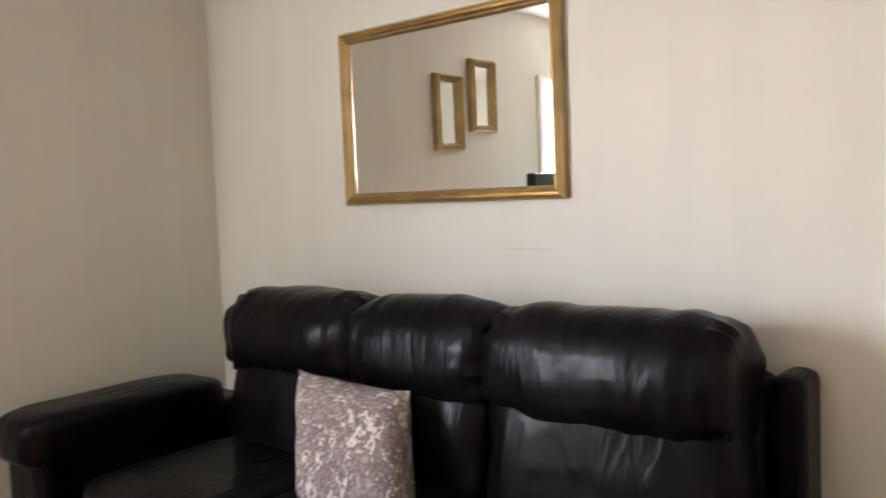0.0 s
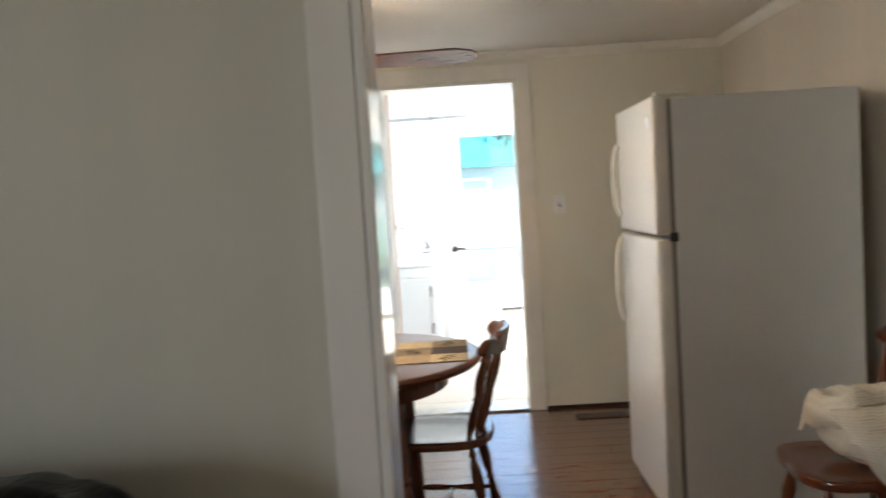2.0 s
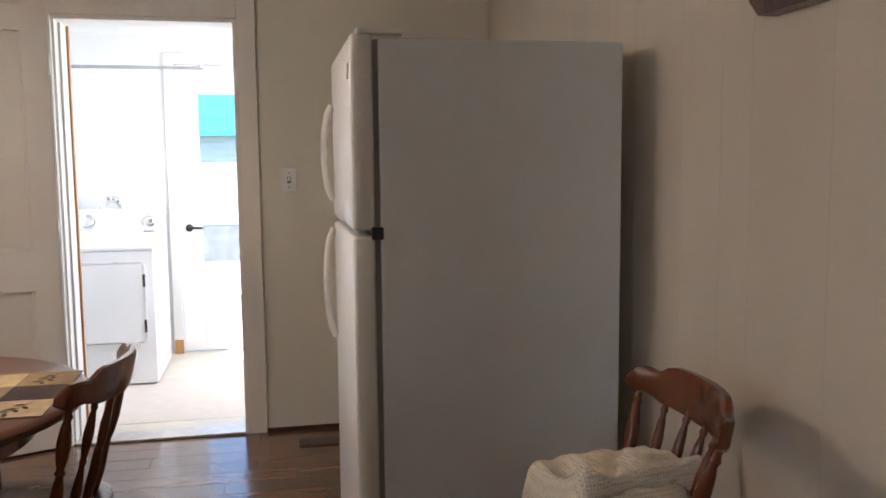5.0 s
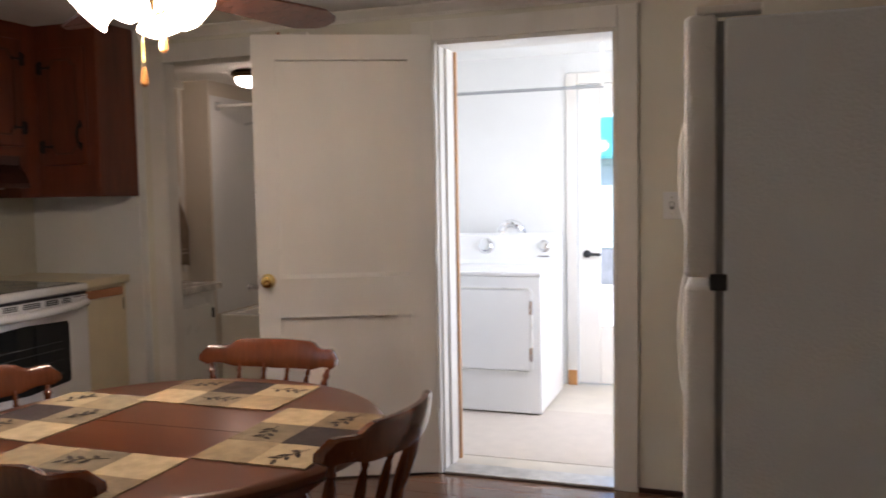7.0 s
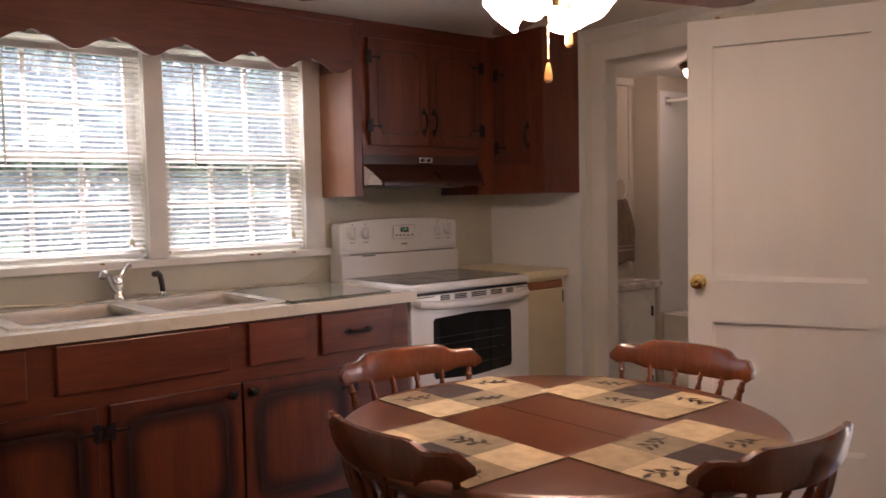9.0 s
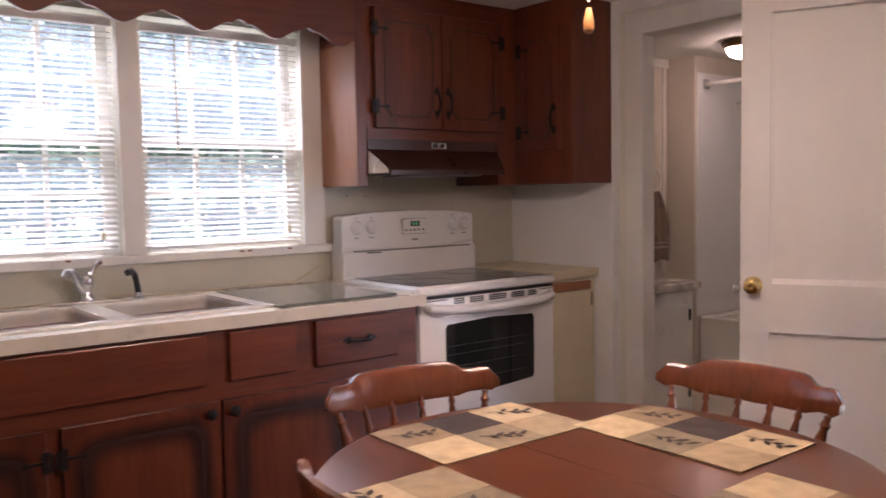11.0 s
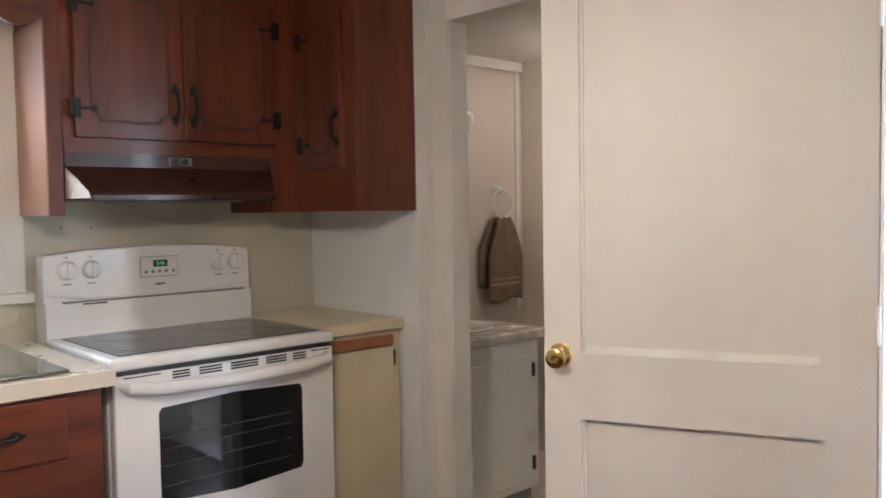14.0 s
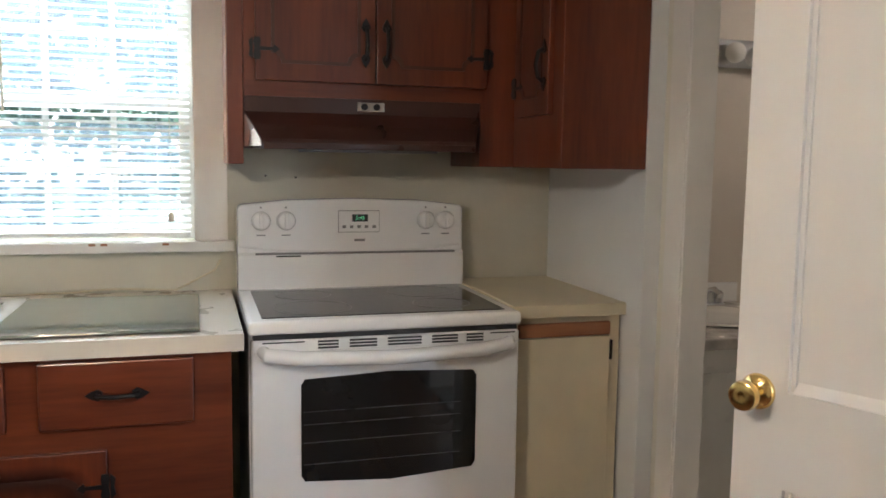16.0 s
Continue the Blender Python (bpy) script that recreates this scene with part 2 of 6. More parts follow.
s_, r_, rp = N("ShaderNodeMath"), N("ShaderNodeMath"), N("ShaderNodeValToRGB")
s_.operation, r_.operation, r_.inputs[1].default_value = "ADD", "POWER", 0.2
L(axes[0].outputs[0], s_.inputs[0]), L(axes[1].outputs[0], s_.inputs[1]), L(s_.outputs[0], r_.inputs[0]), L(r_.outputs[0], rp.inputs[0])
rp.color_ramp.elements[0].position, rp.color_ramp.elements[0].color = 0.52, (1, 1, 1, 1)
rp.color_ramp.elements[1].position, rp.color_ramp.elements[1].color = 1.0, (0.75, 0.7, 0.7, 1)
for pos, v in ((0.70, 0.22), (0.78, 0.14), (0.86, 0.45), (0.92, 0.85)):
    rp.color_ramp.elements.new(pos).color = (v, v * 0.9, v * 0.85, 1)
mx_ = N("ShaderNodeMix")
mx_.data_type, mx_.blend_type = "RGBA", "MULTIPLY"
mx_.inputs[0].default_value = 1.0
L(src, mx_.inputs[6]), L(rp.outputs[0], mx_.inputs[7]), L(mx_.outputs[2], p_.inputs["Base Color"])


# ---- mesh helpers ----
def box(bm, x0, x1, y0, y1, z0, z1, bev=0.0, seg=2):
    m = Matrix.Translation(((x0 + x1) / 2, (y0 + y1) / 2, (z0 + z1) / 2)) @ Matrix.Diagonal((x1 - x0, y1 - y0, z1 - z0, 1))
    vs = bmesh.ops.create_cube(bm, size=1, matrix=m)["verts"]
    if bev:
        es = list({e for v in vs for e in v.link_edges})
        bmesh.ops.bevel(bm, geom=es, offset=bev, segments=seg, profile=0.5, affect="EDGES")
    return vs


def B(*a, **k):
    bm = bmesh.new()
    box(bm, *a, **k)
    return bm


def lathe(bm, prof, m=None, seg=20):
    """prof: (radius, height) pairs, turned about z."""
    m = m or Matrix.Identity(4)
    rings = []
    for r, z in prof:
        rings.append([bm.verts.new(m @ Vector((r * math.cos(2 * math.pi * i / seg), r * math.sin(2 * math.pi * i / seg), z))) for i in range(seg)])
    for a, b in zip(rings, rings[1:]):
        for i in range(seg):
            bm.faces.new((a[i], a[(i + 1) % seg], b[(i + 1) % seg], b[i]))
    bm.faces.new(rings[0][::-1]), bm.faces.new(rings[-1])


def tube(bm, pts, r, seg=8):
    """A round bar along pts; r is one radius or one for each point."""
    pts = [Vector(p) for p in pts]
    rs = r if isinstance(r, (list, tuple)) else [r] * len(pts)
    up, rings = None, []
    for i, p in enumerate(pts):
        d = (pts[min(i + 1, len(pts) - 1)] - pts[max(i - 1, 0)]).normalized()
        if up is None:
            up = d.orthogonal().normalized()
        up = (up - d * up.dot(d)).normalized()
        w = d.cross(up)
        rings.append([bm.verts.new(p + rs[i] * (math.cos(2 * math.pi * k / seg) * up + math.sin(2 * math.pi * k / seg) * w)) for k in range(seg)])
    for a, b in zip(rings, rings[1:]):
        for k in range(seg):
            bm.faces.new((a[k], a[(k + 1) % seg], b[(k + 1) % seg], b[k]))
    bm.faces.new(rings[0][::-1]), bm.faces.new(rings[-1])


def prism(bm, poly, m, depth):
    """The outline poly (2D) in the xy plane of m, given thickness along its z."""
    a = [bm.verts.new(m @ Vector((x, y, 0))) for x, y in poly]
    b = [bm.verts.new(m @ Vector((x, y, depth))) for x, y in poly]
    n = len(poly)
    bm.faces.new(a[::-1]), bm.faces.new(b)
    for i in range(n):
        bm.faces.new((a[i], a[(i + 1) % n], b[(i + 1) % n], b[i]))


def part(name, bm, material, parent=None, label="", smooth=False, weld=False):
    if weld:
        bmesh.ops.remove_doubles(bm, verts=bm.verts, dist=0.0004)
    bmesh.ops.recalc_face_normals(bm, faces=bm.faces)
    me = bpy.data.meshes.new(name)
    bm.to_mesh(me)
    bm.free()
    me.materials.append(material)
    if smooth:
        me.shade_smooth()
        me.set_sharp_from_angle(angle=radians(40))
    o = new(name, me)
    if parent:
        o.parent = parent
    if label:
        o["label"] = label
    return o


def thing(name, x, y, z, label, category, rz=0.0, group=""):
    e = new(name)
    e.empty_display_size = 0.1
    e.matrix_world = pose(x, y, z, 0, 0, rz)
    return tagged(e, label, category, group)


def structure(name, bm, material, label, category="", smooth=False):
    return tagged(part(name, bm, material, None, "", smooth), label, category or name.split("_")[0], kind="structure")


XY = lambda x, y, z: pose(x, y, z)
FACE_E = lambda x, y, z: Matrix(((0, 0, 1, x), (1, 0, 0, y), (0, 1, 0, z), (0, 0, 0, 1)))      # outline (u,v) -> (y,z), thick +x
FACE_S = lambda x, y, z: Matrix(((1, 0, 0, x), (0, 0, -1, y), (0, 1, 0, z), (0, 0, 0, 1)))     # outline (u,v) -> (x,z), thick -y

CZ = 2.15      # kitchen ceiling
WX = -3.06     # kitchen west wall
EX = 1.25      # east wall
LZ = 2.4       # living room ceiling
DT = 0.15      # thickness of the dividing wall
DY = -3.65     # living side of the dividing wall

# ---- shell ----
bm = bmesh.new()
box(bm, -3.3, -2.235, 0.015, 0.08, 0, CZ)
for x0, x1, z0, z1 in ((-2.235, -1.50, 1.985, CZ), (-1.50, -0.785, 0, CZ), (-0.785, 0.036, 2.0, CZ), (0.036, EX + 0.12, 0, CZ)):
    box(bm, x0, x1, 0.015, 0.12, z0, z1)
structure("wall_north", bm, WALL_K, "cream painted kitchen wall with two doorways", "wall")
structure("wall_return", B(WX, -2.37, -0.04, 0.014, 0, CZ), WALL_W, "white wall section beside the range corner", "wall")
bm = bmesh.new()
W = ((-2.77, -2.08), (-1.995, -1.30))
WZ0, WZ1 = 1.062, 1.985
ys = [DY + DT + 0.001, W[0][0], W[0][1], W[1][0], W[1][1], 0.014]
for i in range(5):
    if i in (1, 3):
        box(bm, WX - 0.14, WX, ys[i], ys[i + 1], 0, WZ0)
        box(bm, WX - 0.14, WX, ys[i], ys[i + 1], WZ1, CZ)
    else:
        box(bm, WX - 0.14, WX, ys[i], ys[i + 1], 0, CZ)
structure("wall_west", bm, BACKSPLASH, "beige laminate kitchen wall with two windows", "wall")
structure("wall_east", B(EX + 0.006, EX + 0.12, -8.2, 0.014, 0, LZ), WALL_PANEL, "tan painted panelled wall", "wall")
bm = bmesh.new()
box(bm, WX - 0.14, -0.488, DY, DY + DT, 0, LZ)
box(bm, -0.488, 1.13, DY, DY + DT, 2.06, LZ)
box(bm, 1.13, EX - 0.004, DY, DY + DT, 0, LZ)
structure("wall_divide", bm, WALL_L, "pale cream wall between living room and kitchen", "wall")
bm = bmesh.new()
LX = -3.11
for y0, y1, z0, z1 in ((-8.2, -7.25, 0, LZ), (-7.25, -6.22, 0, 0.75), (-7.25, -6.22, 2.0, LZ), (-6.22, DY - 0.001, 0, LZ)):
    box(bm, LX - 0.13, LX, y0, y1, z0, z1)
structure("wall_living_west", bm, WALL_L, "cream living room wall with a bright window", "wall")
structure("wall_living_south", B(LX - 0.13, EX + 0.12, -8.3, -8.201, 0, LZ), WALL_L, "plain cream living room wall", "wall")
structure("floor_living", B(LX - 0.13, EX + 0.12, -8.3, DY + 0.001, -0.06, 0), RAWW, "brown wooden living room floor", "floor")
structure("ceiling_living", B(LX - 0.13, EX + 0.12, -8.3, DY + DT + 0.005, LZ, LZ + 0.06), CEIL, "cream living room ceiling", "ceiling")
structure("floor", B(WX - 0.14, EX + 0.12, DY + 0.001, 0.12, -0.06, -0.008), CABD, "dark underlay below the laminate planks", "floor")
structure("ceiling", B(WX - 0.14, EX + 0.12, DY + DT + 0.001, 0.12, CZ, CZ + 0.06), CEIL, "cream textured kitchen ceiling", "ceiling")
# laundry
structure("laundry_floor", B(-1.45, 0.80, 0.12, 2.2, -0.06, 0.0), LINO, "pale beige laundry floor", "floor")
structure("laundry_ceiling", B(-1.45, 0.80, 0.12, 2.2, 2.2, 2.26), WALL_W, "white laundry ceiling", "ceiling")
bm = bmesh.new()
for x0, x1, z0, z1 in ((-1.349, -0.785, 0, 2.2), (-0.785, 0.036, 2.0, 2.2), (0.036, 0.699, 0, 2.2)):
    box(bm, x0, x1, 0.121, 0.20, z0, z1)
structure("wall_laundry_south", bm, WALL_W, "white laundry side of the thick kitchen wall", "wall")
structure("wall_laundry_west", B(-1.45, -1.35, 0.121, 2.2, 0, 2.2), WALL_W, "white laundry wall", "wall")
# unseen opening in the east wall, added behind the laundry fill lamp
bm = bmesh.new()
for y0, y1, z0, z1 in ((0.121, 0.4, 0, 2.2), (0.4, 1.6, 0, 0.8), (0.4, 1.6, 2.0, 2.2), (1.6, 2.2, 0, 2.2)):
    box(bm, 0.70, 0.80, y0, y1, z0, z1)
structure("wall_laundry_east", bm, WALL_W, "white laundry wall with an unseen opening added for fill light", "wall")
bm = bmesh.new()
for x0, x1, z0, z1 in ((-1.35, -0.46, 0, 2.2), (-0.46, 0.38, 2.0, 2.2), (0.38, 0.70, 0, 2.2)):
    box(bm, x0, x1, 1.93, 2.03, z0, z1)
structure("wall_laundry_north", bm, WALL_W, "white laundry wall with the outer door", "wall")
# bathroom
BWX = -3.10
RINGY, BARY = 1.15, 0.80
structure("bath_floor", B(-3.3, -1.46, 0.121, 2.5, -0.06, 0.0), LINO, "beige bathroom floor", "floor")
structure("bath_ceiling", B(-3.3, -1.46, 0.121, 2.5, 2.1, 2.16), CEIL, "cream bathroom ceiling", "ceiling")
structure("wall_bath_west", B(-3.3, BWX - 0.0, 0.121, 2.5, 0, 2.1), WALL_PANEL, "beige bathroom panelling", "wall")
structure("wall_bath_stub", B(BWX + 0.0005, -2.89, 1.35, 2.15, 0, 2.1), WALL_PANEL, "beige wall stub at the tub end", "wall")
structure("tub_surround", B(-2.8895, -2.886, 1.37, 2.149, 0.485, 2.0), WALL_W, "white glossy tub surround panel", "wall")
structure("wall_bath_north", B(-2.889, -1.46, 2.15, 2.25, 0, 2.1), WALL_W, "white tub surround wall", "wall")
structure("wall_bath_east", B(-1.52, -1.46, 0.121, 2.149, 0, 2.1), WALL_W, "white bathroom wall", "wall")
# outdoors
structure("ground", B(-60, 60, -60, 60, -0.7, -0.5), paint("lawn", (0.07, 0.12, 0.03), 0.9, 0.4, 1.5, 0.8, 30), "sunlit green lawn around the house", "ground")

# ---- trim ----
def casing(name, x0, x1, zt, w0, w1, wt, y=0.015, t=0.018, label="cream painted door casing"):
    """Boards round an opening in the north wall."""
    e = tagged(new(name), label, "trim", kind="structure")
    if w0:
        part("casing_board", B(x0 - w0, x0, y - t, y, 0, zt + wt, bev=0.003), TRIM, e)
    if w1:
        part("casing_board", B(x1, x1 + w1, y - t, y, 0, zt + wt, bev=0.003), TRIM, e)
    part("head_board", B(x0 + 0.001, x1 - 0.001, y - t - 0.002, y, zt, zt + wt, bev=0.003), TRIM, e)
    return e


lc = casing("trim_laundry_door", -0.785, 0.036, 1.985, 0.10, 0.085, 0.09)
part("jamb", B(-0.784, -0.773, 0.0, 0.205, 0, 1.984, bev=0.002), TRIM, lc)
part("stop", B(-0.7725, -0.763, 0.03, 0.204, 0, 1.983, bev=0.002), TRIM, lc)
part("stop", B(-0.7625, -0.752, 0.10, 0.203, 0, 1.982, bev=0.002), TRIM, lc)
part("stop", B(0.016, 0.035, 0.0, 0.205, 0, 1.984, bev=0.002), TRIM, lc)
part("stop", B(-0.765, 0.016, 0.0, 0.205, 1.966, 1.984, bev=0.002), TRIM, lc)
part("pine_edge", B(-0.762, -0.742, 0.206, 0.23, 0, 1.966, bev=0.002), PINE, lc, "bare orange pine edge")
part("threshold", B(-0.765, 0.016, 0.0, 0.135, 0.0, 0.014, bev=0.004), paint("aluminium", (0.6, 0.58, 0.55), 0.35, 0.1, 20, 0.2, 100, metal=0.9), lc, "worn aluminium threshold strip")
part("sill_board", B(-0.765, 0.016, 0.14, 0.268, 0.0, 0.010, bev=0.003), LINO, lc, "pale worn wooden sill board")
bc = casing("trim_bath_door", -2.235, -1.50, 1.985, 0.085, 0.09, 0.09)
part("jamb", B(-2.2345, -2.225, 0.0, 0.085, 0, 1.984, bev=0.002), TRIM, bc)
GLOSS = paint("casing_gloss_enamel", (0.90, 0.90, 0.85), 0.2, 0.02, 5.0, 0.35, 45, stretch=(1, 1, 0.5), coat=0.4)
jb = tagged(new("trim_living_opening"), "cream glossy painted casing round the wide opening", "trim", kind="structure")
part("casing_board", B(-0.558, -0.4885, DY - 0.018, DY, 0, 2.13, bev=0.003), GLOSS, jb)
part("jamb", B(-0.4875, -0.470, DY - 0.018, DY + DT + 0.015, 0, 2.055, bev=0.004), GLOSS, jb)
part("casing_board", B(-0.558, -0.4885, DY + DT, DY + DT + 0.018, 0, 2.13, bev=0.003), GLOSS, jb)
part("jamb", B(1.111, 1.129, DY - 0.018, DY + DT + 0.015, 0, 2.055, bev=0.004), GLOSS, jb)
part("casing_board", B(1.131, 1.22, DY - 0.018, DY, 0, 2.13, bev=0.003), GLOSS, jb)
part("head_board", B(-0.469, 1.110, DY - 0.018, DY + DT + 0.015, 2.04, 2.058, bev=0.003), GLOSS, jb)
# cove at the ceiling
cv = tagged(new("trim_cove"), "cream wooden cove moulding along the ceiling", "trim", kind="structure")
for nm, m, ln in (("cove_north", pose(-2.37, 0.014, CZ, 0, 0, 0), EX + 2.37), ("cove_east", pose(EX - 0.004, 0.012, CZ, 0, 0, -90), 3.5)):
    bm = bmesh.new()
    prism(bm, [(0, 0), (0, -0.05), (-0.008, -0.05), (-0.012, -0.036), (-0.03, -0.016), (-0.04, -0.008), (-0.04, 0)], m @ Matrix(((0, 0, 1, 0), (1, 0, 0, 0), (0, 1, 0, 0), (0, 0, 0, 1))), ln)
    part(nm, bm, TRIM, cv)
bm = B(0.10, EX, 0.003, 0.0145, 0, 0.02, bev=0.002)
structure("baseboard", bm, CABD, "thin dark wooden baseboard strip", "baseboard")


# ---- panelled east wall ----
we = bpy.data.objects["wall_east"]
rng = random.Random(3)
y = 0.0
widths = (0.10, 0.20, 0.29, 0.20, 0.13, 0.28, 0.21)
k = 0
while y > -8.1:
    w = widths[k % len(widths)]
    y1 = max(y - w, -8.15)
    if not (y > DY + DT and y1 < DY + DT):
        part("panel", B(EX - 0.003, EX + 0.006, y1 + 0.0006, y - 0.0006, 0, CZ - 0.001 if y > DY else LZ - 0.001), WALL_PANEL, we)
    else:
        part("panel", B(EX - 0.003, EX + 0.006, DY + DT + 0.003, y - 0.0012, 0, CZ - 0.001), WALL_PANEL, we)
    y, k = y1, k + 1


# ---- kitchen windows ----
SKYW = paint("blind_vinyl", (0.85, 0.84, 0.78), 0.45, 0.03, 5, 0.03, 90)
for n, (y0, y1) in enumerate(W):
    w = tagged(new("window_%d" % (n + 1)), "white wooden double-hung window with grid muntins", "window", kind="structure")
    xg = WX - 0.09
    for z0, z1, xo in ((WZ0, 1.525, 0.0), (1.485, WZ1, -0.035)):
        x0, x1 = xg + xo, xg + xo + 0.03
        bm = bmesh.new()
        box(bm, x0, x1, y0, y0 + 0.045, z0, z1), box(bm, x0, x1, y1 - 0.045, y1, z0, z1)
        box(bm, x0, x1, y0 + 0.045, y1 - 0.045, z0, z0 + 0.04), box(bm, x0, x1, y0 + 0.045, y1 - 0.045, z1 - 0.04, z1)
        sash = part("sash", bm, TRIM, w)
        g = (y1 - y0 - 0.09) / 3
        for i in (1, 2):
            part("muntin", B(x0 + 0.005, x1 - 0.003, y0 + 0.045 + i * g - 0.009, y0 + 0.045 + i * g + 0.009, z0 + 0.04, z1 - 0.04), TRIM, sash)
        part("muntin", B(x0 + 0.006, x1 - 0.004, y0 + 0.045, y1 - 0.045, (z0 + z1) / 2 - 0.009, (z0 + z1) / 2 + 0.009), TRIM, sash)
        p = part("pane", B(x0 + 0.012, x0 + 0.016, y0 + 0.04, y1 - 0.04, z0 + 0.035, z1 - 0.035), VEILED, sash)
        p.visible_shadow = False
wc = tagged(new("trim_window"), "cream peeling window casing and stool", "trim", kind="structure")
part("casing_board", B(WX, WX + 0.02, -1.30, -1.195, WZ0, WZ1 + 0.05, bev=0.002), TRIM, wc)
part("casing_board", B(WX, WX + 0.02, -2.079, -1.996, WZ0, WZ1 + 0.05, bev=0.002), TRIM, wc)
part("casing_board", B(WX, WX + 0.02, -2.87, -2.77, WZ0, WZ1 + 0.05, bev=0.002), TRIM, wc)
for yy in (-1.62, -1.585, -1.40, -2.3):
    part("paint_chip", B(WX + 0.0452, WX + 0.0458, yy, yy + 0.02, WZ0 - 0.012, WZ0 - 0.004), RAWW, wc)
part("stool", B(WX - 0.05, WX + 0.045, -2.90, -1.175, WZ0 - 0.035, WZ0 - 0.001, bev=0.004), TRIM, wc, "chipped cream window stool")

for n, (y0, y1) in enumerate(W):
    b = thing("window_blind", WX + 0.012, (y0 + y1) / 2, WZ0, "white vinyl mini blind lowered over the kitchen window", "blind", group="kitchen window blinds")
    hw = (y1 - y0) / 2 - 0.012
    part("headrail", B(-0.035, -0.005, -hw, hw, 0.865, 0.895, bev=0.002), SKYW, b)
    part("bottom_rail", B(-0.032, -0.008, -hw, hw, 0.012, 0.028, bev=0.002), SKYW, b)
    sl = bmesh.new()
    tilt = radians(24)
    prism(sl, [(-0.0125, -0.0005), (0, 0.0018), (0.0125, -0.0005), (0.0125, 0.0003), (0, 0.0026), (-0.0125, 0.0003)], Matrix.Rotation(radians(90), 4, "X"), 2 * hw)
    bmesh.ops.rotate(sl, verts=sl.verts, cent=(0, 0, 0), matrix=Matrix.Rotation(tilt, 3, "Y"))
    bmesh.ops.translate(sl, verts=sl.verts, vec=(-0.02, hw, 0))
    first = part("slat", sl, SKYW, b)
    first.location = (0, 0, 0.045)
    for i in range(1, 37):
        o = first.copy()
        scene.collection.objects.link(o)
        o.location = (0, 0, 0.045 + i * 0.0222)
    for yy in (-hw * 0.7, hw * 0.7):
        for xx in (-0.0338, -0.0072):
            part("ladder_cord", B(xx, xx + 0.001, yy - 0.0006, yy + 0.0006, 0.03, 0.87), SKYW, b)
    bm = bmesh.new()
    tube(bm, [(-0.001, -hw + 0.13, 0.86), (0.0, -hw + 0.13, 0.40)], 0.004)
    part("tilt_wand", bm, CREAM, b)
    bm = bmesh.new()
    lathe(bm, [(0.003, 0), (0.011, 0.004), (0.009, 0.025), (0.003, 0.035)], pose(0.0, hw - 0.06, 0.06), 10)
    box(bm, -0.001, 0.001, hw - 0.061, hw - 0.059, 0.09, 0.86)
    part("pull_cord", bm, CREAM, b)


# ---- wooden cabinets ----
def handle(parent, m, ln=0.11):
    """Wrought iron pull with spear-shaped ends; m has its length along x and stands off along z."""
    bm = bmesh.new()
    tube(bm, [m @ Vector((x, 0, z)) for x, z in ((-ln * 0.36, 0.004), (-ln * 0.28, 0.02), (0, 0.028), (ln * 0.28, 0.02), (ln * 0.36, 0.004))], 0.0062)
    for s in (-1, 1):
        prism(bm, [(s * ln * 0.26, -0.007), (s * ln * 0.34, -0.0145), (s * ln * 0.44, -0.010), (s * ln * 0.57, 0), (s * ln * 0.44, 0.010), (s * ln * 0.34, 0.0145), (s * ln * 0.26, 0.007)][::s], m, 0.004)
    part("handle", bm, IRON, parent, "black wrought iron handle", smooth=True)


def hinge(parent, m, s):
    bm = bmesh.new()
    prism(bm, [(0, -0.006), (s * 0.045, -0.004), (s * 0.05, -0.012), (s * 0.065, 0), (s * 0.05, 0.012), (s * 0.045, 0.004), (0, 0.006)][::s], m, 0.004)
    prism(bm, [(-0.008, -0.032), (0.008, -0.032), (0.011, -0.02), (0.007, 0), (0.011, 0.02), (0.008, 0.032), (-0.008, 0.032), (-0.011, 0.02), (-0.007, 0), (-0.011, -0.02)], m, 0.005)
    prism(bm, [(-s * 0.012, -0.032), (-s * 0.012, 0.032), (-s * 0.024, 0.02), (-s * 0.02, 0), (-s * 0.024, -0.02)][::s], m, 0.004)
    part("hinge", bm, IRON, parent, "black iron strap hinge")


def notched(w, h, mx, mb, mt, c, wave=0.0):
    """Outline of a raised panel with notched corners."""
    x0, x1, z0, z1 = -w / 2 + mx, w / 2 - mx, mb, h - mt
    pts = []
    for cx, cz, a in ((x1, z0, 90), (x1, z1, 180), (x0, z1, 270), (x0, z0, 0)):
        arc = [(cx + c * math.cos(radians(q)), cz + c * math.sin(radians(q))) for q in (a + 90, a + 60, a + 30, a)]
        pts += arc
    return pts


def rim(bm, outline, m, width, z0, z1):
    """A narrow groove-like rim that follows the outline."""
    n = len(outline)
    cx, cz = sum(p[0] for p in outline) / n, sum(p[1] for p in outline) / n
    inner = []
    for x, z in outline:
        dx, dz = cx - x, cz - z
        inner.append((x + math.copysign(min(abs(dx), width), dx), z + math.copysign(min(abs(dz), width), dz)))
    A = [bm.verts.new(m @ Vector((x, z, z0))) for x, z in outline]
    Bv = [bm.verts.new(m @ Vector((x, z, z1))) for x, z in outline]
    C = [bm.verts.new(m @ Vector((x, z, z1))) for x, z in inner]
    D = [bm.verts.new(m @ Vector((x, z, z0))) for x, z in inner]
    for i in range(n):
        j = (i + 1) % n
        for p, q in ((A, Bv), (Bv, C), (C, D)):
            bm.faces.new((p[i], p[j], q[j], q[i]))


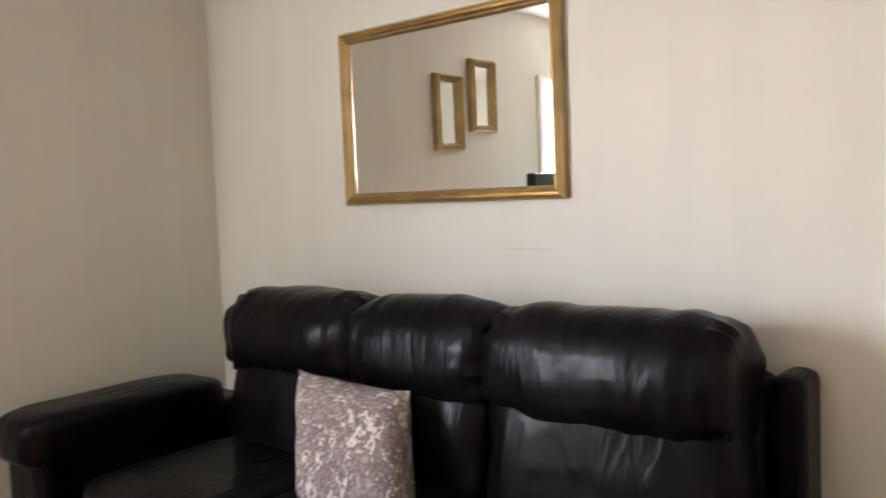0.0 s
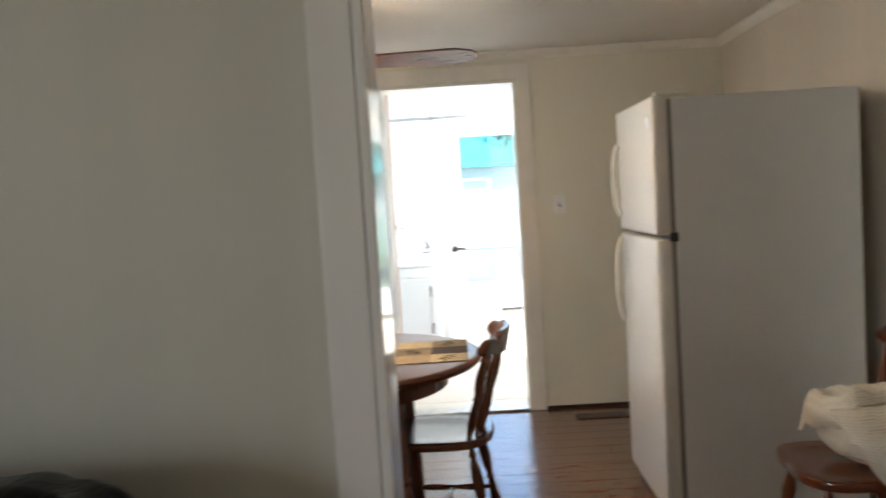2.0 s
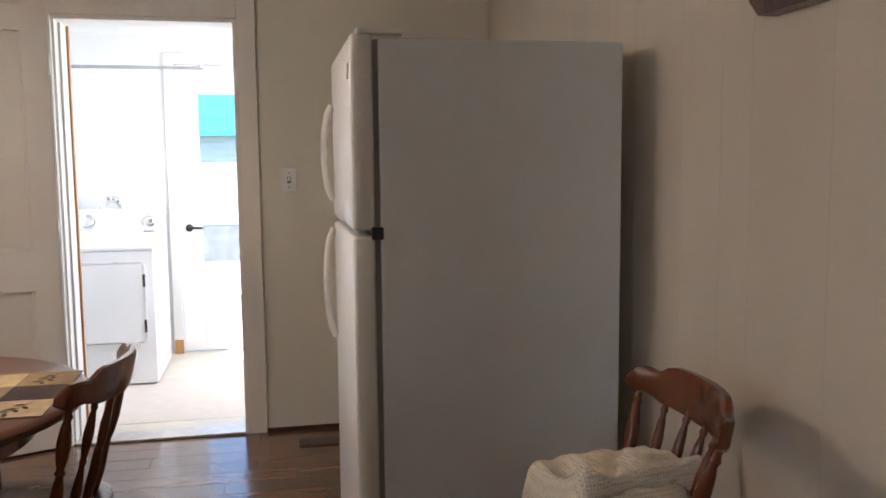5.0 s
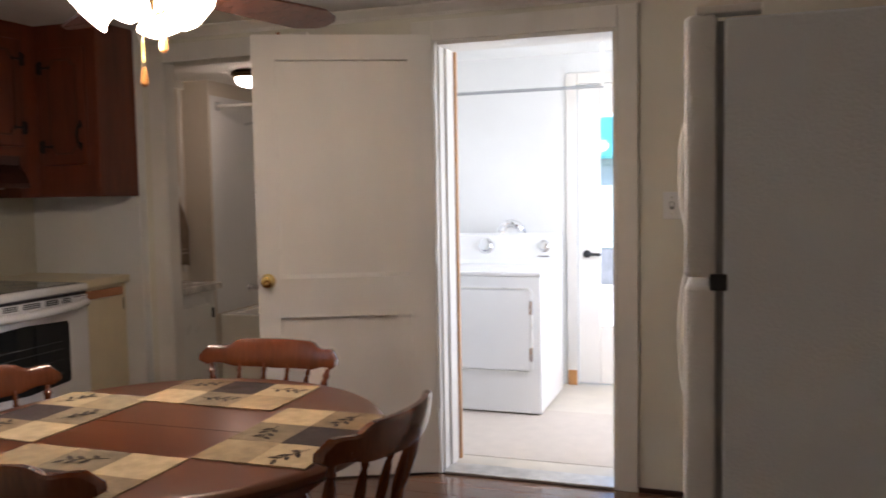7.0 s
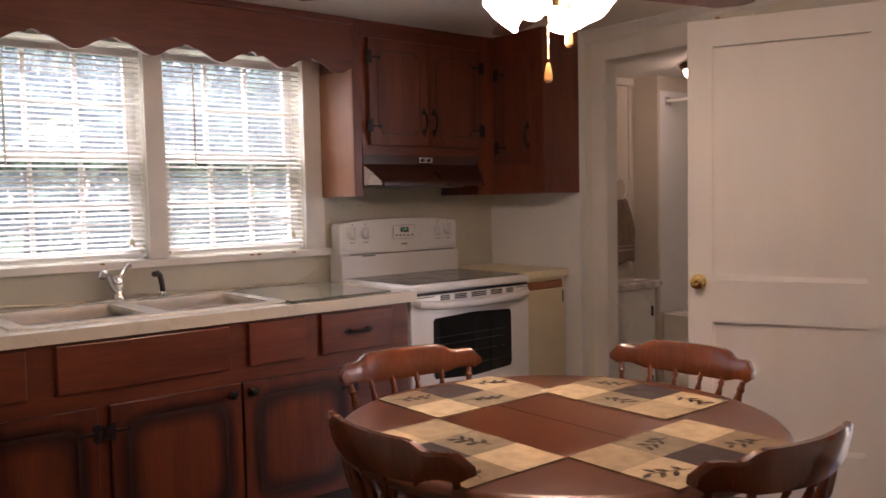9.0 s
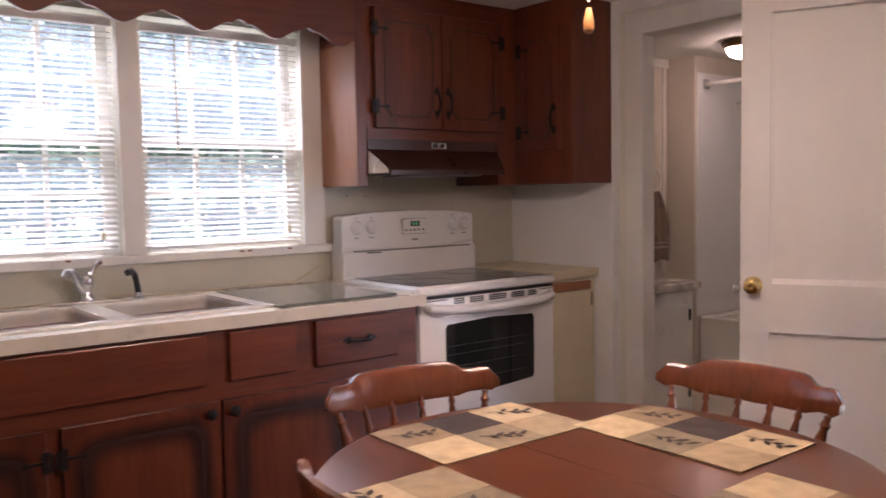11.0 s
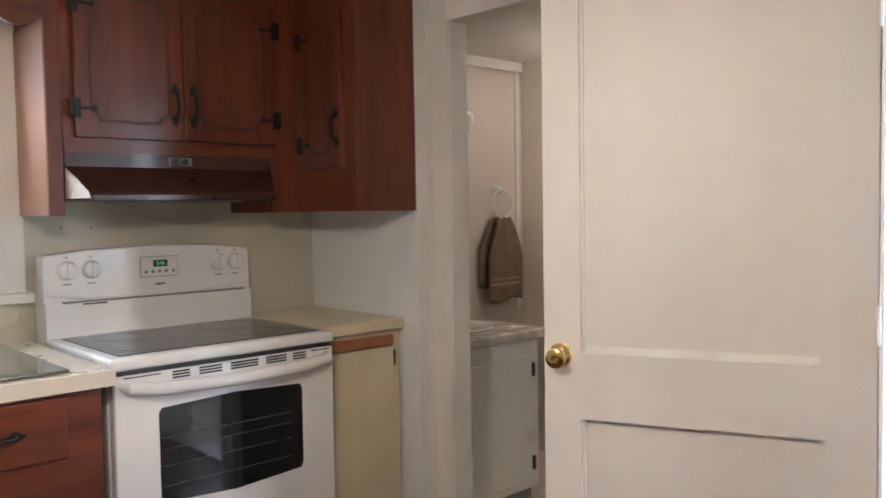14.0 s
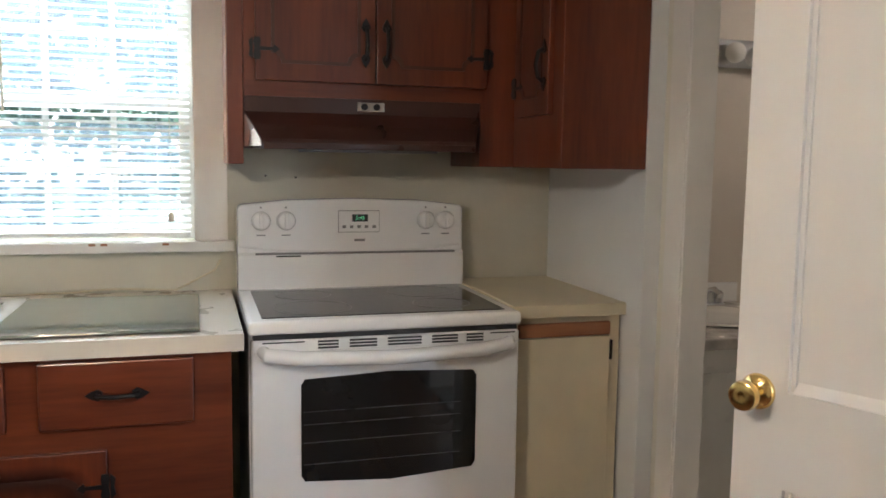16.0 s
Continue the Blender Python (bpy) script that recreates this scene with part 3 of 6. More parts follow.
def cab_door(parent, m, w, h, hside, hz, hvert=True, grain=None, style="notch", dark=False):
    """Lipped door, origin bottom centre; x along the face, y up, z outwards. hside: side of the handle."""
    bm = bmesh.new()
    prism(bm, [(-w / 2, 0), (w / 2, 0), (w / 2, h), (-w / 2, h)], m, 0.018)
    d = part("door", bm, grain or (BURN if style == "routed" else CAB), parent)
    bev = d.modifiers.new("soft", "BEVEL")
    bev.width, bev.segments = 0.0025, 2
    bm = bmesh.new()
    if style == "notch":
        rim(bm, notched(w, h, 0.045, 0.05, 0.05, 0.03), m, 0.010, 0.016, 0.0215)
        part("moulding", bm, CABM, d, "dark-edged notched panel moulding")
    else:
        o = []
        rr, mx, mz = 0.05, 0.055, 0.06
        for cx, cz, a in ((w / 2 - mx - rr, mz + rr, -90), (w / 2 - mx - rr, h - mz - rr, 0), (-w / 2 + mx + rr, h - mz - rr, 90), (-w / 2 + mx + rr, mz + rr, 180)):
            o += [(cx + rr * math.cos(radians(a + q)), cz + rr * math.sin(radians(a + q))) for q in (0, 22, 45, 68, 90)]
        rim(bm, o, m, 0.012, 0.0182, 0.0190)
        part("routed_border", bm, CABD, d, "dark-stained routed border")
    if hvert is True:
        handle(d, m @ pose(hside * (w / 2 - 0.03), hz, 0.018, 0, 0, 90), 0.13)
    elif hvert == "knob":
        bm = bmesh.new()
        lathe(bm, [(0.006, 0), (0.006, 0.012), (0.017, 0.016), (0.018, 0.022), (0.012, 0.028), (0.004, 0.030)], m @ pose(hside * (w / 2 - 0.035), hz, 0.018), 14)
        part("knob", bm, IRON, d, "black iron knob", smooth=True)
    for zz in (0.09, h - 0.09):
        hinge(d, m @ pose(-hside * (w / 2 - 0.004), zz, 0.018), hside)
    return d


UB = 1.315   # underside of the wall cabinets
# unit over the range, fronts on the plane x = -2.745
uc = thing("wall_cabinet", -2.745, -0.78, UB, "reddish-brown stained wooden wall cabinet above the range hood", "cabinet")
part("side_panel", B(-0.314, 0.0, -0.422, -0.377, 0, CZ - UB - 0.001, bev=0.002), CAB, uc)
# thin sheet added over the side panel; window light is in its colour
part("side_veneer", B(-0.312, -0.004, -0.425, -0.4225, 0.002, 0.60), SIDE_LIT, uc, "orange-brown cabinet side with window light put into its colour")
part("body", B(-0.313, -0.002, -0.376, 0.36, 0.235, CZ - UB - 0.002), CAB, uc)
part("face_rail", B(-0.001, 0.003, -0.376, 0.36, 0.20, 0.245), CABH, uc)
part("top_rail", B(-0.001, 0.004, -0.376, 0.36, 0.755, CZ - UB - 0.003), CABH, uc)
# strip added behind the door gap, with the gap's shade as its colour
part("centre_stile", B(-0.001, 0.0035, 0.002, 0.026, 0.2455, 0.7545), CABD, uc, "dark strip put in as the shade between the doors")
cab_door(uc, FACE_E(0.004, -0.165, 0.245), 0.354, 0.505, 1, 0.12)
cab_door(uc, FACE_E(0.004, 0.193, 0.245), 0.354, 0.505, -1, 0.12)

cc = thing("wall_cabinet", -2.6, -0.04, UB, "reddish-brown wooden corner wall cabinet with one small door", "cabinet")
part("corner_stile", B(-0.455, -0.142, -0.385, -0.001, 0, CZ - UB - 0.001, bev=0.002), CAB, cc)
part("body", B(-0.141, 0.228, -0.27, -0.001, 0, CZ - UB - 0.001, bev=0.003), CAB, cc)
cab_door(cc, FACE_S(0.035, -0.27, 0.155), 0.26, 0.56, 1, 0.14)

rh = thing("range_hood", -2.745, -0.78, 1.40, "dark brown enamelled range hood with a chrome nameplate", "range hood")
HOODM = paint("hood_enamel", (0.045, 0.016, 0.011), 0.3, 0.15, 6, 0.05, 100, coat=0.1)
prof = [(-0.31, 0.148), (0.0, 0.148), (0.0, 0.07), (0.05, 0.03), (0.09, -0.01), (0.10, -0.035), (-0.31, -0.035)]
bm = bmesh.new()
ends = [[bm.verts.new((x, y0 + k * 0.45 * max(0.0, x), z)) for x, z in prof] for y0, k in ((-0.374, 1), (0.354, -1))]
bm.faces.new(ends[0]), bm.faces.new(ends[1][::-1])
for a in range(7):
    b = (a + 1) % 7
    bm.faces.new((ends[0][a], ends[0][b], ends[1][b], ends[1][a]))
part("shell", bm, HOODM, rh)
# pale metal sheet added on the hood's left end to imitate the window's reflection
cap = [(0.004, 0.062), (0.05, 0.025), (0.088, -0.010), (0.096, -0.032), (0.004, -0.032)]
bm = bmesh.new()
two = [[bm.verts.new((x, -0.374 - d + 0.45 * x, z)) for x, z in cap] for d in (0.0, 0.003)]
bm.faces.new(two[0]), bm.faces.new(two[1][::-1])
for a in range(5):
    b = (a + 1) % 5
    bm.faces.new((two[0][a], two[0][b], two[1][b], two[1][a]))
part("glint_sheet", bm, paint("glint_steel", (0.74, 0.66, 0.62), 0.28, 0.05, 9, 0.05, 120, metal=0.9), rh, "bright metal sheet added for the window glint on the hood end")
part("front_lip", B(0.090, 0.104, -0.328, 0.308, -0.040, -0.020, bev=0.002), HOODM, rh)
part("filter", B(-0.15, 0.06, -0.2, 0.2, -0.046, -0.036, bev=0.002), GREYP, rh, "grey metal grease filter")
np_ = part("switch_plate", B(0.001, 0.005, -0.04, 0.045, 0.078, 0.106, bev=0.001), CHROME, rh, "chrome switch plate")
for yy in (-0.018, 0.02):
    bm = bmesh.new()
    lathe(bm, [(0.010, 0), (0.010, 0.006), (0.008, 0.008), (0.002, 0.0085)], FACE_E(0.005, yy, 0.092), 16)
    part("switch", bm, BLACKP, np_, smooth=True)

# scalloped valance across the windows
bm = bmesh.new()
out = [(-1.203, CZ - 0.001), (-3.48, CZ - 0.001)]
yy, pts = -3.48, []
while yy < -1.203:
    u = ((yy + 1.42) % 0.29) / 0.29
    if u < 0.12 or u > 0.88:
        du = u if u < 0.5 else 1 - u
        z = 1.935 + 0.022 * math.cos(du / 0.12 * math.pi / 2) - 0.012
    else:
        z = 1.925 + 0.022 * math.cos((u - 0.12) / 0.76 * 2 * math.pi) - 0.016
    pts.append((yy, z))
    yy += 0.015
prism(bm, out + pts + [(-1.203, 1.915)], FACE_E(-2.765, 0, 0), 0.02)
va = thing("valance", -2.755, -2.5, 1.9, "reddish-brown wooden valance with a scalloped lower edge", "valance")
bmesh.ops.translate(bm, verts=bm.verts, vec=(2.755, 2.5, -1.9))
part("board", bm, CABH, va)
part("cornice", B(0.011, 0.03, -0.98, 1.296, 0.215, 0.235, bev=0.004), CABH, va)

# base run below the windows
bx = -2.343
bc_ = thing("base_cabinet", bx, -2.60, 0, "reddish-brown wooden sink base cabinet with dark routed doors", "cabinet")
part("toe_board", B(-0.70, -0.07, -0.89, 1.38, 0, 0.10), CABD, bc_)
part("carcass", B(-0.71, -0.02, -0.89, 1.385, 0.101, 0.853), CAB, bc_)
part("face_frame", B(-0.019, 0.0, -0.89, 1.385, 0.101, 0.853), CABH, bc_)


def drawer(y0, y1, z0, z1, pull):
    d = part("drawer_front", B(0.001, 0.018, y0, y1, z0, z1, bev=0.005), CABH, bc_)
    if pull:
        handle(d, FACE_E(0.018, (y0 + y1) / 2, (z0 + z1) / 2), 0.13)
    return d


O = 2.60
drawer(-1.661 + O, -1.307 + O, 0.676, 0.841, True)
drawer(-1.978 + O, -1.732 + O, 0.676, 0.841, False)
drawer(-2.66 + O, -2.054 + O, 0.676, 0.841, False)
drawer(-3.33 + O, -2.75 + O, 0.676, 0.841, False)
for y0, y1, hs, kn in ((-2.008, -1.513, -1, "knob"), (-2.497, -2.018, 1, "knob"), (-3.03, -2.54, -1, "knob"), (-3.46, -3.05, 1, "knob")):
    cab_door(bc_, FACE_E(0.001, (y0 + y1) / 2 + O, 0.11), y1 - y0, 0.51, hs, 0.475, kn if kn == "knob" else False, style="routed")

# worktop with the sink cut in
sy0, sy1, sx0, sx1 = -2.78, -1.78, -2.945, -2.395
ct = thing("worktop", -2.65, -2.5, 0.855, "off-white laminate kitchen worktop with a square edge", "worktop")
bm = bmesh.new()
T = lambda x0, x1, y0, y1: box(bm, x0 + 2.65, x1 + 2.65, y0 + 2.5, y1 + 2.5, 0, 0.04)
T(WX + 0.001, sx0, -3.48, -1.185), T(sx1, -2.315, -3.48, -1.185), T(sx0, sx1, -3.48, sy0), T(sx0, sx1, sy1, -1.185)
part("top", bm, COUNTER, ct, weld=True)
part("front_edge", B(-2.314 + 2.65, -2.311 + 2.65, -0.98, 1.315, -0.002, 0.041), COUNTER, ct)

sk = thing("kitchen_sink", -2.67, -2.28, 0.895, "off-white enamelled double-bowl kitchen sink", "sink")
bm = bmesh.new()


def bowl(bm, x0, x1, y0, y1, d):
    b = bmesh.new()
    box(b, x0, x1, y0, y1, -d, 0.006, bev=0.045, seg=4)
    bmesh.ops.delete(b, geom=[v for v in b.verts if v.co.z > -0.005], context="VERTS")
    ring = [e for e in b.edges if e.is_boundary]
    ex = bmesh.ops.extrude_edge_only(b, edges=ring)["geom"]
    for v in [g for g in ex if isinstance(g, bmesh.types.BMVert)]:
        v.co.z = 0.004
    me = bpy.data.meshes.new("tmp")
    b.to_mesh(me)
    b.free()
    bm.from_mesh(me)
    bpy.data.meshes.remove(me)


bowl(bm, -0.20, 0.235, 0.03, 0.455, 0.13)
part("bowl", bm, SINKM, sk, smooth=True)
bm = bmesh.new()
bowl(bm, -0.20, 0.235, -0.455, -0.03, 0.13)
part("bowl", bm, SINKM, sk, smooth=True)
bm = bmesh.new()
for x0, x1, y0, y1 in ((-0.275, -0.195, -0.50, 0.50), (0.228, 0.275, -0.50, 0.50), (-0.195, 0.228, 0.448, 0.50), (-0.195, 0.228, -0.50, -0.448), (-0.195, 0.228, -0.038, 0.038)):
    box(bm, x0, x1, y0, y1, 0.001, 0.010)
o = part("rim", bm, SINKM, sk, weld=True)
fa = thing("faucet", -3.0, -2.235, 0.8955, "chrome kitchen faucet with a spout and raised lever behind the sink", "faucet")
bm = bmesh.new()
box(bm, -0.032, 0.032, -0.125, 0.125, 0, 0.013, bev=0.006, seg=2)
part("deck_plate", bm, CHROME, fa)
bm = bmesh.new()
lathe(bm, [(0.026, 0.012), (0.026, 0.022), (0.019, 0.034), (0.018, 0.055), (0.024, 0.065), (0.025, 0.092), (0.020, 0.104), (0.008, 0.110)], None, 20)
part("body", bm, CHROME, fa, smooth=True)
bm = bmesh.new()
tube(bm, [(0.0, -0.010, 0.045), (0.010, -0.028, 0.075), (0.022, -0.046, 0.112), (0.036, -0.062, 0.126), (0.055, -0.078, 0.122), (0.062, -0.084, 0.106)], [0.017, 0.016, 0.0145, 0.0135, 0.0135, 0.0145], 14)
part("spout", bm, CHROME, fa, smooth=True)
bm = bmesh.new()
tube(bm, [(0, 0.004, 0.098), (-0.002, 0.022, 0.122), (-0.004, 0.040, 0.142), (-0.004, 0.058, 0.150)], [0.011, 0.008, 0.0085, 0.011], 12)
part("lever", bm, CHROME, fa, smooth=True)
sp = thing("sink_sprayer", -2.97, -2.055, 0.8955, "black plastic sink sprayer in its chrome holder", "sprayer")
bm = bmesh.new()
lathe(bm, [(0.024, 0), (0.024, 0.006), (0.014, 0.016), (0.013, 0.03)], None, 16)
part("holder", bm, CHROME, sp, smooth=True)
bm = bmesh.new()
tube(bm, [(0, 0, 0.02), (0.0, -0.006, 0.065), (0.004, -0.014, 0.098), (0.020, -0.032, 0.112), (0.034, -0.050, 0.108)], [0.012, 0.011, 0.012, 0.013, 0.013], 12)
part("spray_head", bm, BLACKP, sp, smooth=True)
gb = thing("cutting_board", -2.655, -1.53, 0.896, "clear tempered glass cutting board lying on the worktop", "cutting board")
GLB = paint("glass_board", (0.17, 0.19, 0.15), 0.06, 0.1, 9, 0.05, 200, coat=0.6, rvar=0.03)
part("plate", B(-0.26, 0.30, -0.25, 0.24, 0.003, 0.010, bev=0.003), GLB, gb)
for a in (-0.23, 0.27):
    for b in (-0.22, 0.21):
        part("foot", B(a - 0.012, a + 0.012, b - 0.012, b + 0.012, 0, 0.003), BLACKP, gb)
cd = thing("power_cord", -3.0, -1.9, 0.896, "thin cream cord trailing along the back of the worktop", "cord")
bm = bmesh.new()
tube(bm, [(-0.035 + 0.012 * math.sin(i * 1.3), -0.9 + i * 0.08, 0.004 + (0.012 * max(0, math.sin(i * 0.9)))) for i in range(19)] + [(-0.02, 0.66, 0.07), (-0.05, 0.68, 0.10)], 0.0032, 6)
part("cord", bm, CREAM, cd, smooth=True)

# ---- range ----
st = thing("range", -2.70, -0.79, 0, "white free-standing electric range with black glass cooktop", "range")
hw = 0.378
part("body", B(-0.28, 0.27, -hw, hw, 0.02, 0.868, bev=0.004), APPL, st)
bm = bmesh.new()
box(bm, -0.27, 0.315, -hw - 0.002, hw + 0.002, 0.872, 0.910, bev=0.012, seg=3)
part("cooktop_frame", bm, APPL, st, smooth=True)
gl = part("cooktop_glass", B(-0.20, 0.275, -hw + 0.035, hw - 0.035, 0.905, 0.912, bev=0.002), BLACKG, st, "black glass cooktop")
for cx, cy, r in ((0.14, -0.19, 0.11), (0.14, 0.19, 0.085), (-0.09, -0.19, 0.085), (-0.09, 0.19, 0.11)):
    bm = bmesh.new()
    tube(bm, [(cx + r * math.cos(radians(q)), cy + r * math.sin(radians(q)), 0.9117) for q in range(0, 361, 9)], 0.0012, 5)
    part("burner_ring", bm, GREYP, gl)
# backguard with a curved control panel
bm = bmesh.new()
prism(bm, [(-0.345, 0.86), (-0.235, 0.86), (-0.235, 1.02), (-0.25, 1.03), (-0.25, 1.05), (-0.255, 1.06), (-0.262, 1.06), (-0.345, 1.06)], Matrix(((1, 0, 0, 0), (0, 0, 1, -hw), (0, 1, 0, 0), (0, 0, 0, 1))), 2 * hw)
part("backguard", bm, APPL, st)
bm = bmesh.new()
prism(bm, [(-hw, 1.045), (-hw * 0.6, 1.030), (0, 1.022), (hw * 0.6, 1.030), (hw, 1.045), (hw, 1.168), (hw * 0.98, 1.183), (hw * 0.6, 1.198), (0, 1.204), (-hw * 0.6, 1.198), (-hw * 0.98, 1.183), (-hw, 1.168)], FACE_E(-0.33, 0, 0), 0.085)
cp = part("control_panel", bm, APPL, st)
bv = cp.modifiers.new("soft", "BEVEL")
bv.width, bv.segments, bv.limit_method = 0.008, 3, "ANGLE"
for yy in (-0.305, -0.225, 0.245, 0.315):
    kb = bmesh.new()
    lathe(kb, [(0.031, -0.246), (0.031, -0.238), (0.026, -0.222), (0.022, -0.219)], Matrix.Translation((0, yy, 1.132)) @ Matrix(((0, 0, 1, 0), (1, 0, 0, 0), (0, 1, 0, 0), (0, 0, 0, 1))), 24)
    box(kb, -0.222, -0.210, yy - 0.006, yy + 0.006, 1.108, 1.157, bev=0.003)
    part("knob", kb, APPL, cp, smooth=True)
    part("marking", B(-0.2449, -0.2440, yy - 0.014, yy + 0.014, 1.083, 1.087), GREYP, cp)
    part("marking", B(-0.2449, -0.2440, yy - 0.003, yy + 0.003, 1.172, 1.178), GREYP, cp)
ck = part("clock_panel", B(-0.2449, -0.2425, -0.055, 0.085, 1.092, 1.165, bev=0.001), GREYP, cp, "grey outlined clock panel")
part("clock_face", B(-0.2425, -0.2418, -0.053, 0.083, 1.094, 1.163, bev=0.0005), APPL, ck)
part("display", B(-0.2418, -0.2405, -0.008, 0.045, 1.128, 1.152), BLACKP, ck, "black clock display")
for i, yy in enumerate((-0.035, -0.010, 0.015, 0.04, 0.066)):
    part("button", B(-0.2418, -0.2402, yy - 0.006, yy + 0.006, 1.106, 1.116, bev=0.001), GREYP, ck)
part("nameplate", B(-0.2449, -0.2435, 0.0, 0.036, 1.062, 1.070), GREYP, cp)
tx = bpy.data.curves.new("digits", "FONT")
tx.body, tx.size, tx.extrude, tx.align_x, tx.align_y = "5:45", 0.018, 0.0003, "CENTER", "CENTER"
tx.materials.append(glow("green_digits", (0.25, 1.0, 0.5), 0.07))
tob = new("digits", tx)
tob.matrix_basis = FACE_E(-0.2402, 0.0185, 1.140)
tob.parent = ck
# door
dr = part("oven_door", B(0.272, 0.312, -hw + 0.004, hw - 0.004, 0.235, 0.858, bev=0.008, seg=3), APPL, st, smooth=True)
bm = bmesh.new()
prism(bm, [(-0.235, 0.470), (0.0, 0.455), (0.235, 0.470), (0.245, 0.485), (0.245, 0.735), (0.235, 0.75), (0, 0.76), (-0.235, 0.75), (-0.245, 0.735), (-0.245, 0.485)], FACE_E(0.312, 0, 0), 0.003)
part("oven_window", bm, OVENG, dr, "dark oven window glass")
bm = bmesh.new()
tube(bm, [(0.305, -0.345, 0.83), (0.335, -0.335, 0.825), (0.352, -0.25, 0.815), (0.358, 0, 0.808), (0.352, 0.25, 0.815), (0.335, 0.335, 0.825), (0.305, 0.345, 0.83)], [0.016, 0.019, 0.02, 0.02, 0.02, 0.019, 0.016], 12)
part("door_handle", bm, APPL, dr, smooth=True)
part("vent_gap", B(0.268, 0.306, -hw + 0.01, hw - 0.01, 0.859, 0.871), BLACKP, st, "dark gap above the oven door")
for y0, y1 in ((-0.20, -0.145), (-0.115, -0.04), (-0.01, 0.085), (0.115, 0.19), (0.215, 0.265)):
    for j in range(3):
        part("vent_slot", B(0.3121, 0.3132, y0, y1, 0.831 + j * 0.0085, 0.8365 + j * 0.0085), BLACKP, dr)
for y0, y1 in ((-0.345, -0.235), (0.285, 0.36)):
    part("vent_slot", B(0.3121, 0.3132, y0, y1, 0.850, 0.8535), BLACKP, dr)
part("handle_plate", B(0.3121, 0.3128, -hw + 0.01, hw - 0.01, 0.826, 0.8262), GREYP, dr)
RACK = paint("oven_rack_wire", (0.10, 0.10, 0.10), 0.3, 0.1, 20, 0.0, 90, metal=0.6)
for zz in (0.515, 0.575, 0.625, 0.66):
    part("rack_wire", B(0.3148, 0.3153, -0.238, 0.20, zz, zz + 0.0022), RACK, dr, "faint oven rack behind the glass")
part("panel_gap", B(-0.252, -0.2345, -hw + 0.055, hw - 0.03, 1.0215, 1.028), GREYP, st)
part("slot", B(-0.234, -0.2335, -hw + 0.12, -hw + 0.20, 1.014, 1.019), BLACKP, st)
part("drawer_gap", B(0.268, 0.300, -hw + 0.006, hw - 0.006, 0.224, 0.234), BLACKP, st)
sd = part("storage_drawer", B(0.272, 0.310, -hw + 0.004, hw - 0.004, 0.045, 0.222, bev=0.008), APPL, st)
part("drawer_pull", B(0.3095, 0.316, -0.16, 0.16, 0.175, 0.195, bev=0.003), APPL, sd)

# ---- narrow cream cabinet in the corner ----
nc = thing("base_cabinet", -2.475, -0.24, 0, "narrow cream laminate base cabinet with a bare wooden rail", "cabinet")
part("carcass", B(-0.575, -0.001, -0.167, 0.19, 0, 0.872, bev=0.002), CREAM, nc)
part("door", B(0.0, 0.016, -0.15, 0.15, 0.03, 0.81, bev=0.003), CREAM, nc)
part("rail", B(0.0, 0.02, -0.15, 0.15, 0.813, 0.855, bev=0.006), RAWW, nc, "bare wooden finger rail")
part("hinge", B(0.0, 0.014, 0.152, 0.16, 0.735, 0.795), IRON, nc)
nt = thing("worktop", -2.74, -0.24, 0.873, "short cream laminate worktop between range and wall", "worktop")
part("top", B(-0.318, 0.288, -0.168, 0.198, 0, 0.038, bev=0.003), CREAM, nt)

# ---- refrigerator ----
fr = thing("refrigerator", 0.78, -1.512, 0, "white textured top-freezer refrigerator against the panelled wall", "refrigerator")
fy0, fy1 = -0.335, 0.335
part("cabinet_body", B(-0.32, 0.367, fy0, fy1, 0.04, 1.635, bev=0.006), FRSIDE, fr, "textured side panel with cool room light in its colour")
part("base_grille", B(-0.36, 0.355, fy0 + 0.01, fy1 - 0.01, 0.0, 0.039), GREYP, fr)
part("gasket", B(-0.333, -0.3205, fy0 + 0.008, fy1 - 0.008, 0.055, 1.63), GREYP, fr, "grey door gasket")
fd = part("freezer_door", B(-0.395, -0.334, fy0, fy1, 1.127, 1.645, bev=0.012, seg=3), FRIDGE, fr, smooth=True)
rd = part("fridge_door", B(-0.395, -0.334, fy0, fy1, 0.06, 1.112, bev=0.012, seg=3), FRIDGE, fr, smooth=True)
for d, z0, z1, zb in ((fd, 1.19, 1.50, 1), (rd, 0.72, 1.09, -1)):
    bm = bmesh.new()
    n = 12
    tube(bm, [(-0.395 - 0.028 * math.sin(math.pi * min(1, max(0, i / n))) ** 0.5 - 0.004, fy1 - 0.045, z0 + (z1 - z0) * i / n) for i in range(n + 1)], 0.012, 10)
    part("door_handle", bm, PLASTIC, d, "white plastic door handle", smooth=True)
part("hinge", B(-0.345, -0.312, fy0 - 0.003, fy0 + 0.03, 1.102, 1.136, bev=0.003), BLACKP, fr, "black centre hinge")
part("hinge_cover", B(-0.375, -0.25, fy0 + 0.01, fy0 + 0.06, 1.646, 1.662, bev=0.004), PLASTIC, fr)
part("badge", B(-0.3985, -0.3955, fy0 + 0.03, fy0 + 0.06, 1.53, 1.57), CHROME, fd)

